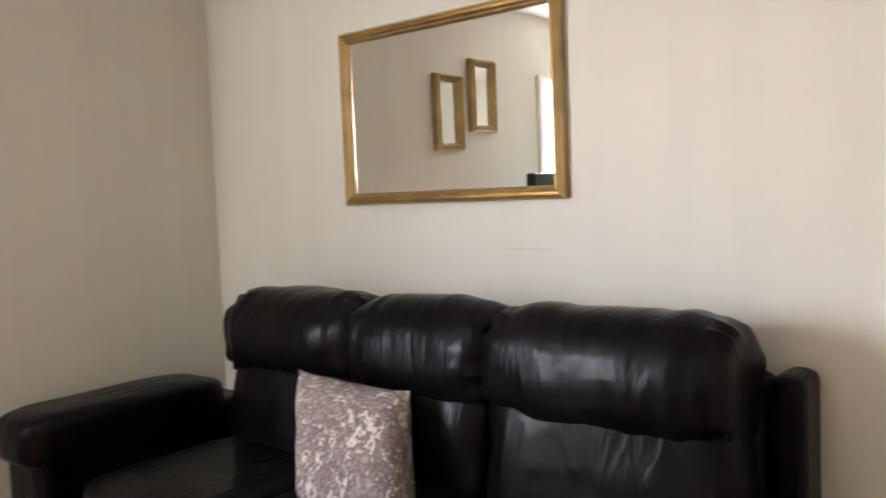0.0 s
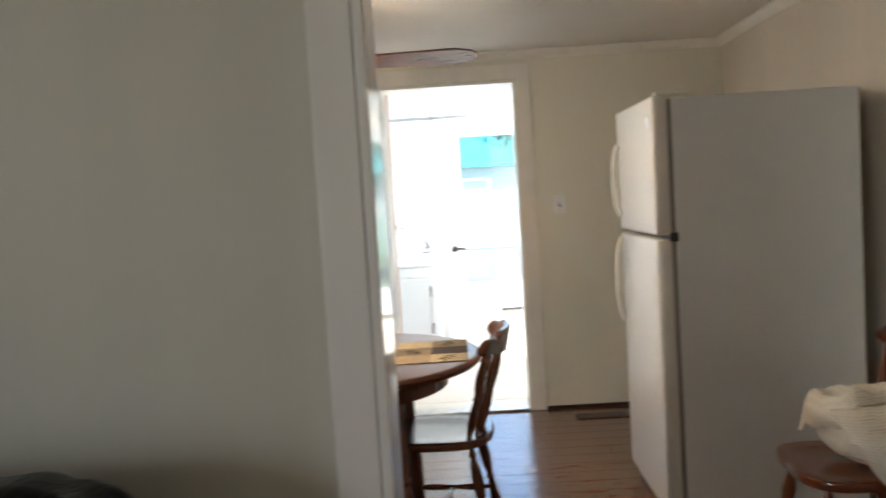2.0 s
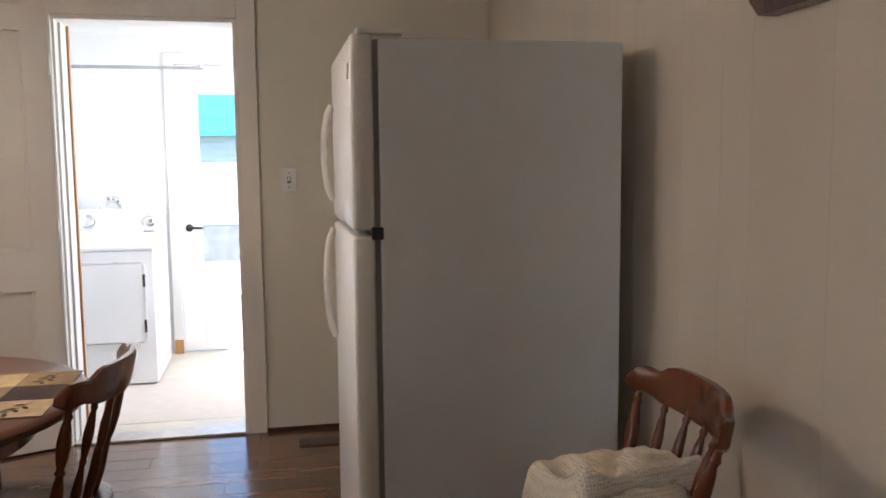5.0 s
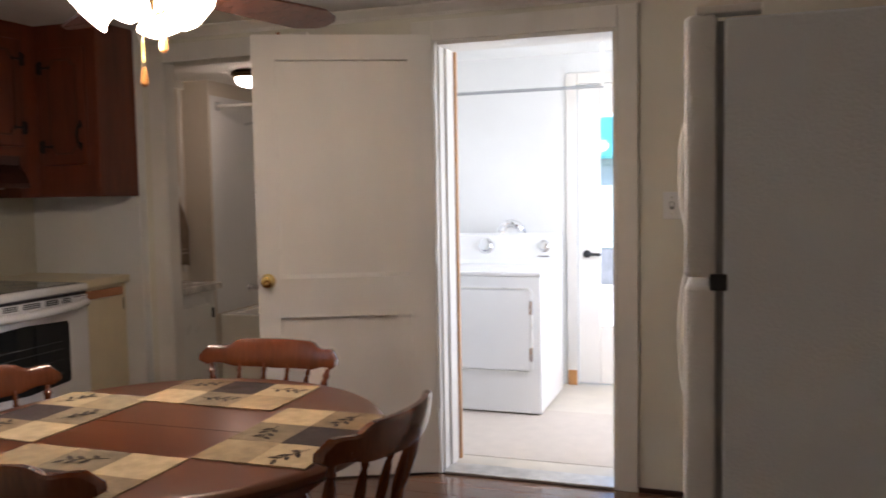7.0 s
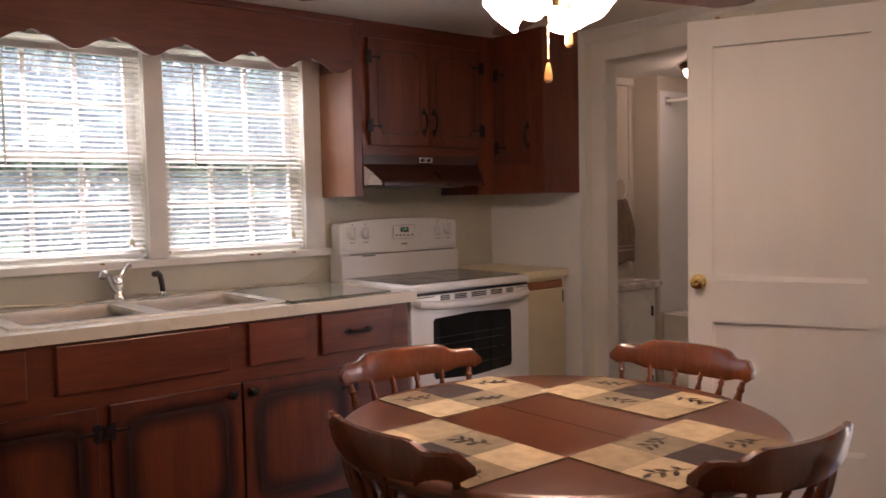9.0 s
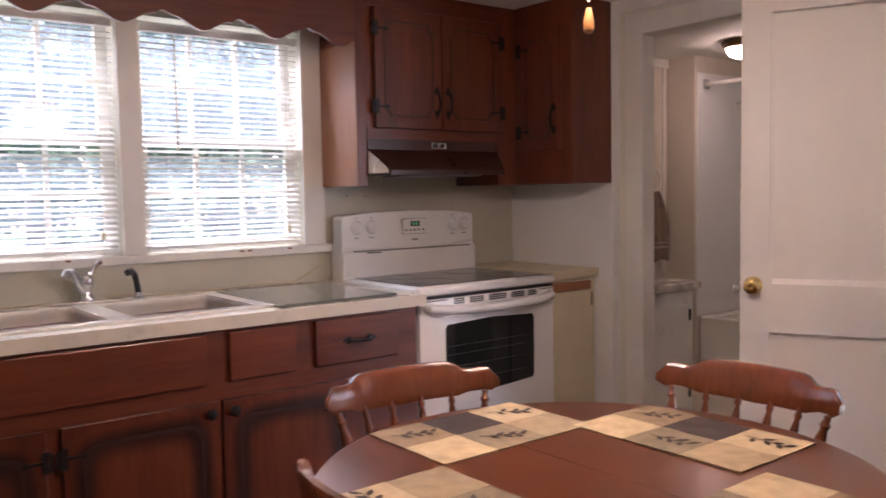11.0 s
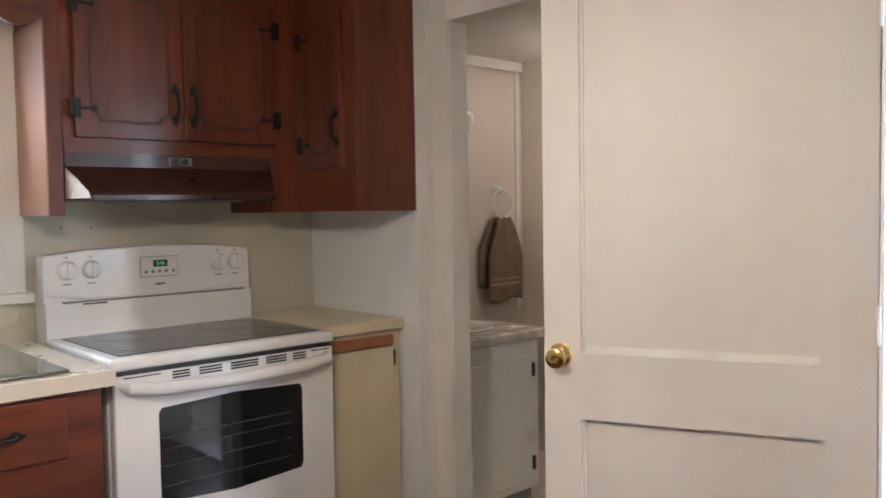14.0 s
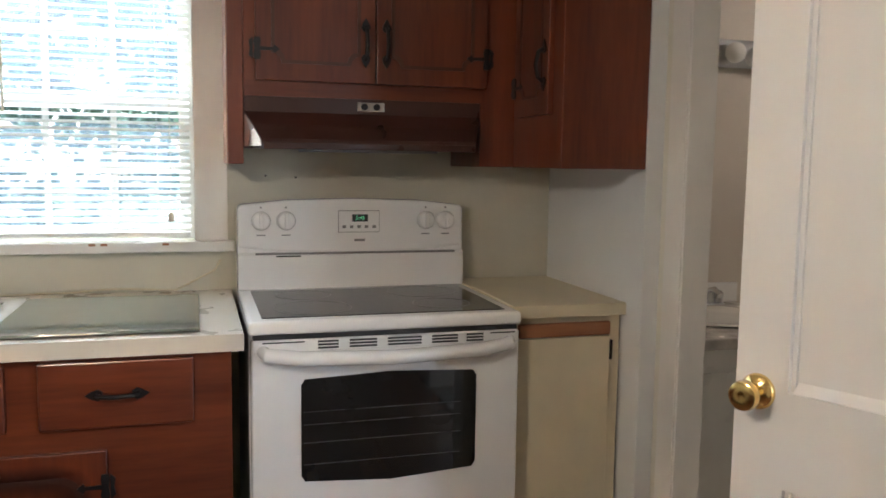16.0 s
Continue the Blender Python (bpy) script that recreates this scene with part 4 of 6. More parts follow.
# ---- wall fittings ----
sw = thing("light_switch", 0.258, 0.0145, 1.235, "white toggle light switch plate on the wall", "switch")
part("plate", B(-0.036, 0.036, -0.006, 0, -0.057, 0.057, bev=0.003), APPL, sw)
part("toggle_slot", B(-0.009, 0.009, -0.0068, -0.006, -0.016, 0.016), GREYP, sw)
part("toggle", B(-0.006, 0.006, -0.018, -0.0068, -0.004, 0.014, bev=0.002), APPL, sw)
for zz in (-0.035, 0.035):
    part("screw", B(-0.003, 0.003, -0.0075, -0.006, zz - 0.003, zz + 0.003), CHROME, sw)
vt = thing("floor_vent", 0.42, -0.20, 0.0, "brown metal floor register with dark slots", "vent", rz=0)
VM = paint("vent_metal", (0.10, 0.06, 0.04), 0.4, 0.1, 9, 0.1, 100, metal=0.6)
part("frame", B(-0.15, 0.15, -0.05, 0.05, 0.001, 0.006, bev=0.002), VM, vt)
for i in range(20):
    part("slot", B(-0.135 + i * 0.0138, -0.128 + i * 0.0138, -0.036, 0.036, 0.0062, 0.0068), BLACKP, vt)

ck2 = thing("wall_clock", EX - 0.003, -2.505, 1.61, "dark red-brown wooden wall clock with clipped corners", "clock")
oc = lambda w, h, c: [(-w / 2 + c, 0), (w / 2 - c, 0), (w / 2, c), (w / 2, h - c), (w / 2 - c, h), (-w / 2 + c, h), (-w / 2, h - c), (-w / 2, c)]
FACE_W = lambda x, y, z: Matrix(((0, 0, -1, x), (-1, 0, 0, y), (0, 1, 0, z), (0, 0, 0, 1)))
bm = bmesh.new()
rim(bm, oc(0.25, 0.40, 0.035), FACE_W(0, 0, 0), 0.035, 0.0, 0.045)
part("case", bm, CLOCKW, ck2)
FACEM = paint("clock_dial", (0.74, 0.68, 0.55), 0.4, 0.08, 14, 0.02, 90)
bm = bmesh.new()
prism(bm, [(x * 0.8, 0.02 + z * 0.9) for x, z in oc(0.25, 0.40, 0.035)], FACE_W(0, 0, 0), 0.014)
dial = part("dial", bm, FACEM, ck2, "cream clock dial")
nums = "12 1 2 3 4 5 6 7 8 9 10 11".split()
for i, nmb in enumerate(nums):
    a = radians(90 - 30 * i)
    tc_ = bpy.data.curves.new("numeral", "FONT")
    tc_.body, tc_.size, tc_.extrude, tc_.align_x, tc_.align_y = nmb, 0.028, 0.0004, "CENTER", "CENTER"
    tc_.materials.append(BLACKP)
    o = new("numeral", tc_)
    o.matrix_basis = FACE_W(-0.0145, 0, 0.20) @ pose(0.07 * math.cos(a), 0.105 * math.sin(a), 0)
    o.parent = dial
for ang, ln in ((-55, 0.05), (62, 0.075)):
    bm = bmesh.new()
    prism(bm, [(-0.004, -0.012), (0.004, -0.012), (0.0015, ln), (-0.0015, ln)], FACE_W(-0.0155, 0, 0.20) @ pose(0, 0, 0, 0, 0, ang - 90 + 0), 0.001)
    part("clock_hand", bm, BLACKP, dial)
pg = part("front_glass", B(-0.028, -0.025, -0.092, 0.092, 0.036, 0.364), PANE, ck2)
pg.visible_shadow = False

# ---- open two-panel door ----
ang = math.degrees(math.atan2(-0.326, -0.737))
dd = thing("door_open", -0.782, -0.012, 0.012, "white painted two-panel interior door standing open", "door", rz=ang)
DW, DH = 0.80, 2.0


def two_panel(parent, sgn):
    bm = bmesh.new()
    for x0, x1, z0, z1 in ((0, 0.11, 0, DH), (DW - 0.10, DW, 0, DH), (0.11, DW - 0.10, DH - 0.11, DH), (0.11, DW - 0.10, 0.74, 0.918), (0.11, DW - 0.10, 0, 0.22)):
        box(bm, x0, x1, -0.036, 0.0, z0, z1)
    part("frame", bm, DOORP, parent, weld=True)
    for z0, z1 in ((0.918, DH - 0.11), (0.22, 0.74)):
        p = part("panel", B(0.11, DW - 0.10, -0.027, -0.021, z0 + 0.002, z1 - 0.003), DOORP, parent)
        for x0, x1, a0, a1 in ((0.11, 0.118, z0, z1), (DW - 0.108, DW - 0.10, z0, z1)):
            part("bead", B(x0, x1, -0.021, -0.0125, a0, a1), DOORP, p)
        # sloped bead along the lower edge
        bm = bmesh.new()
        prism(bm, [(-0.021, z0 + 0.001), (-0.002, z0 + 0.001), (-0.021, z0 + 0.018)], Matrix(((0, 0, 1, 0.119), (1, 0, 0, 0), (0, 1, 0, 0), (0, 0, 0, 1))), DW - 0.228)
        part("bead", bm, DOORP, p)


two_panel(dd, 1)
kz = 0.91
part("top_catch", B(0.672, 0.688, -0.028, -0.010, DH, DH + 0.013, bev=0.002), RAWW, dd, "small brown wooden catch")
CHIP = paint("bare_chipped_wood", (0.16, 0.11, 0.08), 0.8, 0.2, 30, 0.2, 90)
rng = random.Random(5)
for zz in (1.30, 1.33, 1.345, 1.27, 1.62, 0.62):
    part("paint_chip", B(DW - 0.004, DW + 0.0012, -0.030 + rng.uniform(0, 0.01), -0.012 + rng.uniform(0, 0.0125), zz, zz + rng.uniform(0.006, 0.018)), CHIP, dd, "bare chipped paint spot")
for s, y0 in ((1, 0.0), (-1, -0.036)):
    bm = bmesh.new()
    m = Matrix.Translation((DW - 0.045, y0, kz)) @ Matrix.Rotation(radians(-90 * s), 4, "X")
    lathe(bm, [(0.033, 0), (0.033, 0.004), (0.028, 0.010), (0.014, 0.014), (0.013, 0.028), (0.024, 0.036), (0.028, 0.046), (0.026, 0.058), (0.018, 0.062), (0.006, 0.060)], m, 28)
    part("knob", bm, BRASS, dd, "polished brass door knob", smooth=True)
part("latch_plate", B(DW, DW + 0.002, -0.03, -0.006, kz - 0.028, kz + 0.028), BRASS, dd)
for zz in (0.25, 1.02, 1.75):
    bm = bmesh.new()
    tube(bm, [(0.0, -0.006 + 0.008, zz - 0.045), (0.0, 0.002, zz + 0.045)], 0.006, 8)
    part("hinge", bm, PLASTIC, dd)

# ---- dining table ----
tb = thing("dining_table", -0.828, -1.905, 0, "round reddish-brown wooden dining table with turned legs", "table")
bm = bmesh.new()
lathe(bm, [(0.51, 0.715), (0.53, 0.720), (0.537, 0.730), (0.537, 0.738), (0.53, 0.746), (0.515, 0.75)], None, 72)
part("tabletop", bm, TABLEW, tb, smooth=True)
bm = bmesh.new()
lathe(bm, [(0.40, 0.64), (0.41, 0.64), (0.41, 0.714), (0.40, 0.714)], None, 48)
part("apron", bm, CHAIRW, tb, smooth=True)
part("leaf_seam", B(-0.505, 0.505, -0.0012, 0.0012, 0.7498, 0.7504), CABD, tb)
LEGP = [(0.012, 0), (0.018, 0.01), (0.016, 0.05), (0.024, 0.10), (0.030, 0.20), (0.033, 0.28), (0.022, 0.33), (0.030, 0.345), (0.022, 0.36), (0.030, 0.42), (0.034, 0.50), (0.026, 0.54), (0.034, 0.56), (0.034, 0.64)]
for a in (45, 135, 225, 315):
    bm = bmesh.new()
    c, s = math.cos(radians(a)), math.sin(radians(a))
    top, foot = Vector((0.30 * c, 0.30 * s, 0.66)), Vector((0.37 * c, 0.37 * s, 0.0))
    d = (top - foot).normalized()
    m = Matrix.Translation(foot) @ d.to_track_quat("Z", "X").to_matrix().to_4x4()
    lathe(bm, [(r * 1.15, z * 1.02) for r, z in LEGP], m, 16)
    part("leg", bm, CHAIRW, tb, smooth=True)


# ---- dining chairs ----
def spindle(p0, p1, r, k=1.0):
    """A turned bar from p0 to p1."""
    bm = bmesh.new()
    p0, p1 = Vector(p0), Vector(p1)
    L_ = (p1 - p0).length
    m = Matrix.Translation(p0) @ (p1 - p0).normalized().to_track_quat("Z", "X").to_matrix().to_4x4()
    pr = [(0.55, 0), (0.6, 0.06), (0.95, 0.16), (1.0, 0.27), (0.7, 0.40), (0.5, 0.46), (0.8, 0.49), (0.5, 0.52), (0.85, 0.60), (1.0, 0.72), (0.75, 0.84), (0.5, 0.90), (0.75, 0.93), (0.5, 0.96), (0.5, 1.0)]
    lathe(bm, [(r * a, L_ * b) for a, b in pr], m, 12)
    return bm


def dining_chair(label, x, y, rz, group="chairs round the table"):
    """Maple chair; faces +y, origin under the crest rail's middle."""
    c = thing("dining_chair", x, y, 0, label, "chair", rz, group)
    # shaped seat
    bm = bmesh.new()
    n, out = 40, []
    for i in range(n):
        a = 2 * math.pi * i / n
        sx, sy = math.cos(a), math.sin(a)
        e = 0.62
        wx = 0.205 + 0.02 * sy
        out.append((wx * math.copysign(abs(sx) ** e, sx), 0.255 + 0.20 * math.copysign(abs(sy) ** e, sy)))
    rings = []
    for sc, z in ((0.90, 0.418), (0.985, 0.426), (1.0, 0.438), (0.985, 0.450), (0.93, 0.454), (0.75, 0.446), (0.40, 0.440)):
        rings.append([bm.verts.new((px * sc, 0.255 + (py - 0.255) * sc, z)) for px, py in out])
    for a, b in zip(rings, rings[1:]):
        for i in range(n):
            bm.faces.new((a[i], a[(i + 1) % n], b[(i + 1) % n], b[i]))
    bm.faces.new(rings[0][::-1]), bm.faces.new(rings[-1])
    part("seat", bm, CHAIRW, c, smooth=True)
    # crest rail, bowed in plan, with rounded ears and a raised middle
    bm = bmesh.new()
    n = 24
    prof = []
    for i in range(n + 1):
        u = -1 + 2 * i / n
        xx = 0.24 * u
        yy = 0.074 * u * u - 0.004
        w = abs(u)
        top = 0.838 if w < 0.52 else (0.838 - 0.022 * (0.5 - 0.5 * math.cos(math.pi * (w - 0.52) / 0.2)) if w < 0.72 else 0.816 + 0.006 * math.sin(math.pi * (w - 0.72) / 0.28))
        bot = 0.756 - 0.010 * (1 - w) + (0.012 * math.sin(math.pi * max(0, (w - 0.6) / 0.4)) if w > 0.6 else 0)
        if w > 0.92:
            q = math.sqrt(max(0, 1 - ((w - 0.92) / 0.08) ** 2))
            mid = (top + bot) / 2
            top, bot = mid + (top - mid) * max(q, 0.35), mid + (bot - mid) * max(q, 0.35)
        prof.append((xx, yy, bot, top))
    secs = []
    for xx, yy, bot, top in prof:
        t, h = 0.013, (top - bot)
        lean = 0.02
        secs.append([bm.verts.new((xx, yy + dy - lean * (zz - 0.77) / 0.1, zz)) for dy, zz in ((-t * 0.7, bot), (-t, bot + 0.15 * h), (-t, top - 0.12 * h), (-t * 0.5, top), (t * 0.5, top), (t, top - 0.12 * h), (t, bot + 0.15 * h), (t * 0.7, bot))])
    for a, b in zip(secs, secs[1:]):
        for i in range(8):
            bm.faces.new((a[i], a[(i + 1) % 8], b[(i + 1) % 8], b[i]))
    bm.faces.new(secs[0]), bm.faces.new(secs[-1][::-1])
    part("crest_rail", bm, CHAIRW, c, smooth=True)
    for u in (-0.86, -0.52, -0.18, 0.18, 0.52, 0.86):
        xt = 0.24 * u
        part("spindle", spindle((0.165 * u, 0.10 + 0.05 * u * u, 0.445), (xt, 0.074 * u * u + 0.004, 0.763), 0.0165 if abs(u) > 0.8 else 0.0125), CHAIRW, c, smooth=True)
    for sx in (-1, 1):
        for y0, y1 in ((0.13, 0.06), (0.38, 0.44)):
            part("leg", spindle((sx * 0.205, y1, 0.0), (sx * 0.145, y0, 0.425), 0.022), CHAIRW, c, smooth=True)
        part("side_stretcher", spindle((sx * 0.185, 0.085, 0.16), (sx * 0.185, 0.415, 0.16), 0.014), CHAIRW, c, smooth=True)
    part("cross_stretcher", spindle((-0.18, 0.25, 0.16), (0.18, 0.25, 0.16), 0.014), CHAIRW, c, smooth=True)
    return c


ch = dining_chair("reddish maple dining chair with turned spindles, tucked under the table", -0.915, -1.215, 182)
copy_thing(ch, pose(-1.50, -1.87, 0, 0, 0, -90 - 8))
copy_thing(ch, pose(-0.205, -1.895, 0, 0, 0, 90 - 6))
copy_thing(ch, pose(-0.84, -2.45, 0, 0, 0, 0))
chx = copy_thing(ch, pose(1.06, -2.47, 0, 0, 0, 86))
tagged(chx, "reddish maple dining chair by the panelled wall, holding a blanket")

# ---- placemats: six patches, leaf prints ----
PAL = {"c": paint("mat_cream", (0.47, 0.37, 0.22), 0.9, 0.12, 25, 0.6, 260), "t": paint("mat_tan", (0.24, 0.175, 0.10), 0.9, 0.15, 25, 0.6, 260), "d": paint("mat_brown", (0.045, 0.030, 0.026), 0.9, 0.2, 25, 0.6, 260),
       "o": paint("mat_olive", (0.22, 0.175, 0.11), 0.9, 0.15, 25, 0.6, 260), "b": paint("mat_beige", (0.33, 0.255, 0.15), 0.9, 0.12, 25, 0.6, 260)}
LEAFC = paint("leaf_print", (0.055, 0.04, 0.03), 0.9, 0.3, 30, 0.3, 200)


def sprig(parent, cx, cy, z, ang, rng):
    bm = bmesh.new()
    m = pose(cx, cy, z, 0, 0, ang)
    prism(bm, [(-0.05, -0.001), (0.05, -0.001), (0.05, 0.001), (-0.05, 0.001)], m, 0.0004)
    for i in range(6):
        s = 1 if i % 2 else -1
        L_ = rng.uniform(0.022, 0.032)
        lm = m @ pose(-0.03 + i * 0.014, 0, 0, 0, 0, s * rng.uniform(30, 60)) @ pose(0.004, 0, 0)
        prism(bm, [(0, 0), (L_ * 0.35, -0.006), (L_ * 0.7, -0.005), (L_, 0), (L_ * 0.7, 0.005), (L_ * 0.35, 0.006)], lm, 0.0005)
    part("leaf_print", bm, LEAFC, parent)


def placemat(x, y, rz, seed):
    rng = random.Random(seed)
    p = thing("placemat", x, y, 0.7505, "patchwork cloth placemat in cream, tan and brown with leaf prints", "placemat", rz, "placemats on the table")
    lay = (("t", "d", "c"), ("c", "o", "b"))
    for r in range(2):
        for q in range(3):
            k = lay[r][q]
            x0, y0 = -0.21 + q * 0.14, -0.135 + (1 - r) * 0.135
            bm = bmesh.new()
            # slightly uneven cloth
            vs = [[bm.verts.new((x0 + 0.14 * i / 4, y0 + 0.135 * j / 4, 0.003 + 0.0015 * noise.noise(Vector((x0 * 9 + i * 0.7, y0 * 9 + j * 0.7, seed))))) for j in range(5)] for i in range(5)]
            for i in range(4):
                for j in range(4):
                    bm.faces.new((vs[i][j], vs[i + 1][j], vs[i + 1][j + 1], vs[i][j + 1]))
            g = bmesh.ops.extrude_face_region(bm, geom=bm.faces[:])
            for v in [e for e in g["geom"] if isinstance(e, bmesh.types.BMVert)]:
                v.co.z = 0.0002
            patch = part("patch", bm, PAL[k], p)
            if k in "cot" and (r + q) % 2 == 0 or k == "o":
                sprig(patch, x0 + 0.07, y0 + 0.067, 0.0046, rng.uniform(-30, 30), rng)


placemat(-1.17, -1.895, 90, 1)
placemat(-0.85, -1.585, 0, 2)
placemat(-0.82, -2.25, 180, 3)
placemat(-0.475, -1.895, -90, 4)

# ---- ceiling fan ----
fn = thing("ceiling_fan", -0.905, -1.825, CZ, "ceiling fan with dark wooden blades and four lit tulip lamps", "ceiling fan")
bm = bmesh.new()
lathe(bm, [(0.07, -0.001), (0.07, -0.015), (0.045, -0.05), (0.014, -0.06), (0.014, -0.15), (0.06, -0.16), (0.105, -0.185), (0.115, -0.22), (0.105, -0.26), (0.07, -0.29), (0.045, -0.305), (0.045, -0.345), (0.06, -0.365), (0.05, -0.39), (0.012, -0.40)], None, 28)
part("motor", bm, BRASS, fn, "antique brass motor housing", smooth=True)
for i in range(5):
    a = 0.5 + 72 * i
    m = pose(0, 0, -0.303, 0, 0, a)
    bm = bmesh.new()
    tube(bm, [m @ Vector(p) for p in ((0.06, 0, 0.03), (0.11, 0.02, 0.0), (0.15, 0.0, -0.006), (0.19, -0.02, -0.008), (0.215, 0, -0.008))], 0.008, 8)
    arm = part("blade_iron", bm, BRASS, fn, "ornate brass blade arm", smooth=True)
    bm = bmesh.new()
    pts = [(0.17, -0.045), (0.20, -0.055), (0.58, -0.072), (0.645, -0.045), (0.665, -0.020), (0.665, 0.020), (0.645, 0.045), (0.58, 0.072), (0.20, 0.055), (0.17, 0.045)]
    prism(bm, pts, m @ pose(0, 0, -0.012, -13, 0, 0), 0.007)
    part("blade", bm, FANW, fn)
for i in range(4):
    a = 20 + 90 * i
    m = pose(0, 0, -0.322, 0, 0, a) @ pose(0.045, 0, 0.02, 0, 132, 0)
    bm = bmesh.new()
    lathe(bm, [(0.018, 0), (0.02, 0.03), (0.028, 0.04), (0.03, 0.05)], m, 16)
    cup = part("lamp_cup", bm, BRASS, fn, smooth=True)
    bm = bmesh.new()
    n, rings = 24, []
    for r, z in ((0.024, 0.040), (0.036, 0.05), (0.046, 0.072), (0.045, 0.098), (0.049, 0.115), (0.058, 0.128)):
        rings.append([bm.verts.new(m @ Vector((r * (1 + (0.05 if z > 0.11 else 0) * math.cos(6 * 2 * math.pi * k / n)) * math.cos(2 * math.pi * k / n), r * (1 + (0.05 if z > 0.11 else 0) * math.cos(6 * 2 * math.pi * k / n)) * math.sin(2 * math.pi * k / n), z))) for k in range(n)])
    for p, q in zip(rings, rings[1:]):
        for k in range(n):
            bm.faces.new((p[k], p[(k + 1) % n], q[(k + 1) % n], q[k]))
    sh = part("lamp_shade", bm, FROST, cup, "lit frosted tulip glass shade", smooth=True)
    so = sh.modifiers.new("thick", "SOLIDIFY")
    so.thickness = 0.003
for x, y, ln in ((0.02, -0.03, 0.195), (0.035, 0.03, 0.105)):
    bm = bmesh.new()
    for k in range(int(ln / 0.007)):
        lathe(bm, [(0.0008, -0.0028), (0.0028, 0), (0.0008, 0.0028)], pose(x, y, -0.33 - 0.007 * k), 6)
    chn = part("pull_chain", bm, BRASS, fn, "brass bead chain")
    chn["kind"] = "stuff"
    bm = bmesh.new()
    lathe(bm, [(0.004, 0), (0.007, -0.01), (0.0105, -0.03), (0.010, -0.042), (0.004, -0.048)], pose(x, y, -0.33 - ln), 12)
    part("pull_knob", bm, PINE, chn, "small wooden pull knob", smooth=True)


# ---- things by the panelled wall ----
def puff(bm, sx, sy, sz, m, e=0.5, seg=28, rings=16, amp=0.0, fr=6.0, seed=0.0):
    """A soft rounded block (superellipsoid) with folds."""
    vs = []
    P = lambda c: math.copysign(abs(c) ** e, c)
    for j in range(rings + 1):
        t = -math.pi / 2 + math.pi * j / rings
        row = []
        for i in range(seg):
            a = 2 * math.pi * i / seg
            v = Vector((sx * P(math.cos(t)) * P(math.cos(a)), sy * P(math.cos(t)) * P(math.sin(a)), sz * P(math.sin(t))))
            if amp:
                d = noise.noise(Vector((v.x * fr, v.y * fr, v.z * fr + seed))) * amp + noise.noise(Vector((v.x * fr * 3, v.y * fr * 3, v.z * fr * 3 + seed))) * amp * 0.35
                v += v.normalized() * d
            row.append(bm.verts.new(m @ v))
        vs.append(row)
    for a, b in zip(vs, vs[1:]):
        for i in range(seg):
            bm.faces.new((a[i], a[(i + 1) % seg], b[(i + 1) % seg], b[i]))
    bmesh.ops.remove_doubles(bm, verts=bm.verts, dist=0.0002)


def waffle(name, base):
    m, t, p = nodes_of(name)
    N, L = t.nodes.new, t.links.new
    tc, vo, rp, b = N("ShaderNodeTexCoord"), N("ShaderNodeTexVoronoi"), N("ShaderNodeValToRGB"), N("ShaderNodeBump")
    vo.inputs["Scale"].default_value, vo.inputs["Randomness"].default_value = 135, 0.15
    L(tc.outputs["Object"], vo.inputs[0]), L(vo.outputs["Distance"], rp.inputs[0])
    rp.color_ramp.elements[0].color = (*[c * 0.72 for c in base], 1)
    rp.color_ramp.elements[0].position, rp.color_ramp.elements[1].position = 0.1, 0.55
    rp.color_ramp.elements[1].color = (*base, 1)
    L(rp.outputs[0], p.inputs["Base Color"])
    b.inputs["Strength"].default_value, b.inputs["Distance"].default_value = 0.9, 0.004
    L(vo.outputs["Distance"], b.inputs["Height"]), L(b.outputs[0], p.inputs["Normal"])
    p.inputs["Roughness"].default_value = 0.95
    return m


WAF = waffle("waffle_cotton", (0.80, 0.73, 0.60))
bl = thing("folded_blanket", 0.875, -2.44, 0.455, "cream waffle-knit blanket folded in a heap on the chair", "blanket", rz=8)
bm = bmesh.new()
puff(bm, 0.15, 0.14, 0.085, pose(0, 0, 0.088), 0.55, amp=0.02, fr=7, seed=2)
part("under_fold", bm, WAF, bl, smooth=True)
bm = bmesh.new()
nu, nv = 30, 26
g = []
for i in range(nu + 1):
    row = []
    for j in range(nv + 1):
        u, v = i / nu * 2 - 1, j / nv * 2 - 1
        x, y = 0.165 * u, 0.15 * v
        z = 0.212 + 0.006 * u - 0.03 * v
        e1 = max(0, abs(u) - 0.82) / 0.18
        e2 = max(0, abs(v) - 0.70) / 0.30
        z -= min(0.115, 0.10 * e1 * e1 + (0.13 if v < 0 else 0.06) * e2 * e2)
        x *= 1 - 0.03 * e1
        z += 0.026 * noise.noise(Vector((u * 2.2, v * 2.2, 5))) + 0.008 * noise.noise(Vector((u * 6, v * 6, 9))) + 0.006 * math.sin(9 * v + 3 * u) * e2
        row.append(bm.verts.new((x, y, z)))
    g.append(row)
for i in range(nu):
    for j in range(nv):
        bm.faces.new((g[i][j], g[i + 1][j], g[i + 1][j + 1], g[i][j + 1]))
tf = part("top_fold", bm, WAF, bl, smooth=True)
so = tf.modifiers.new("thick", "SOLIDIFY")
so.thickness = 0.012
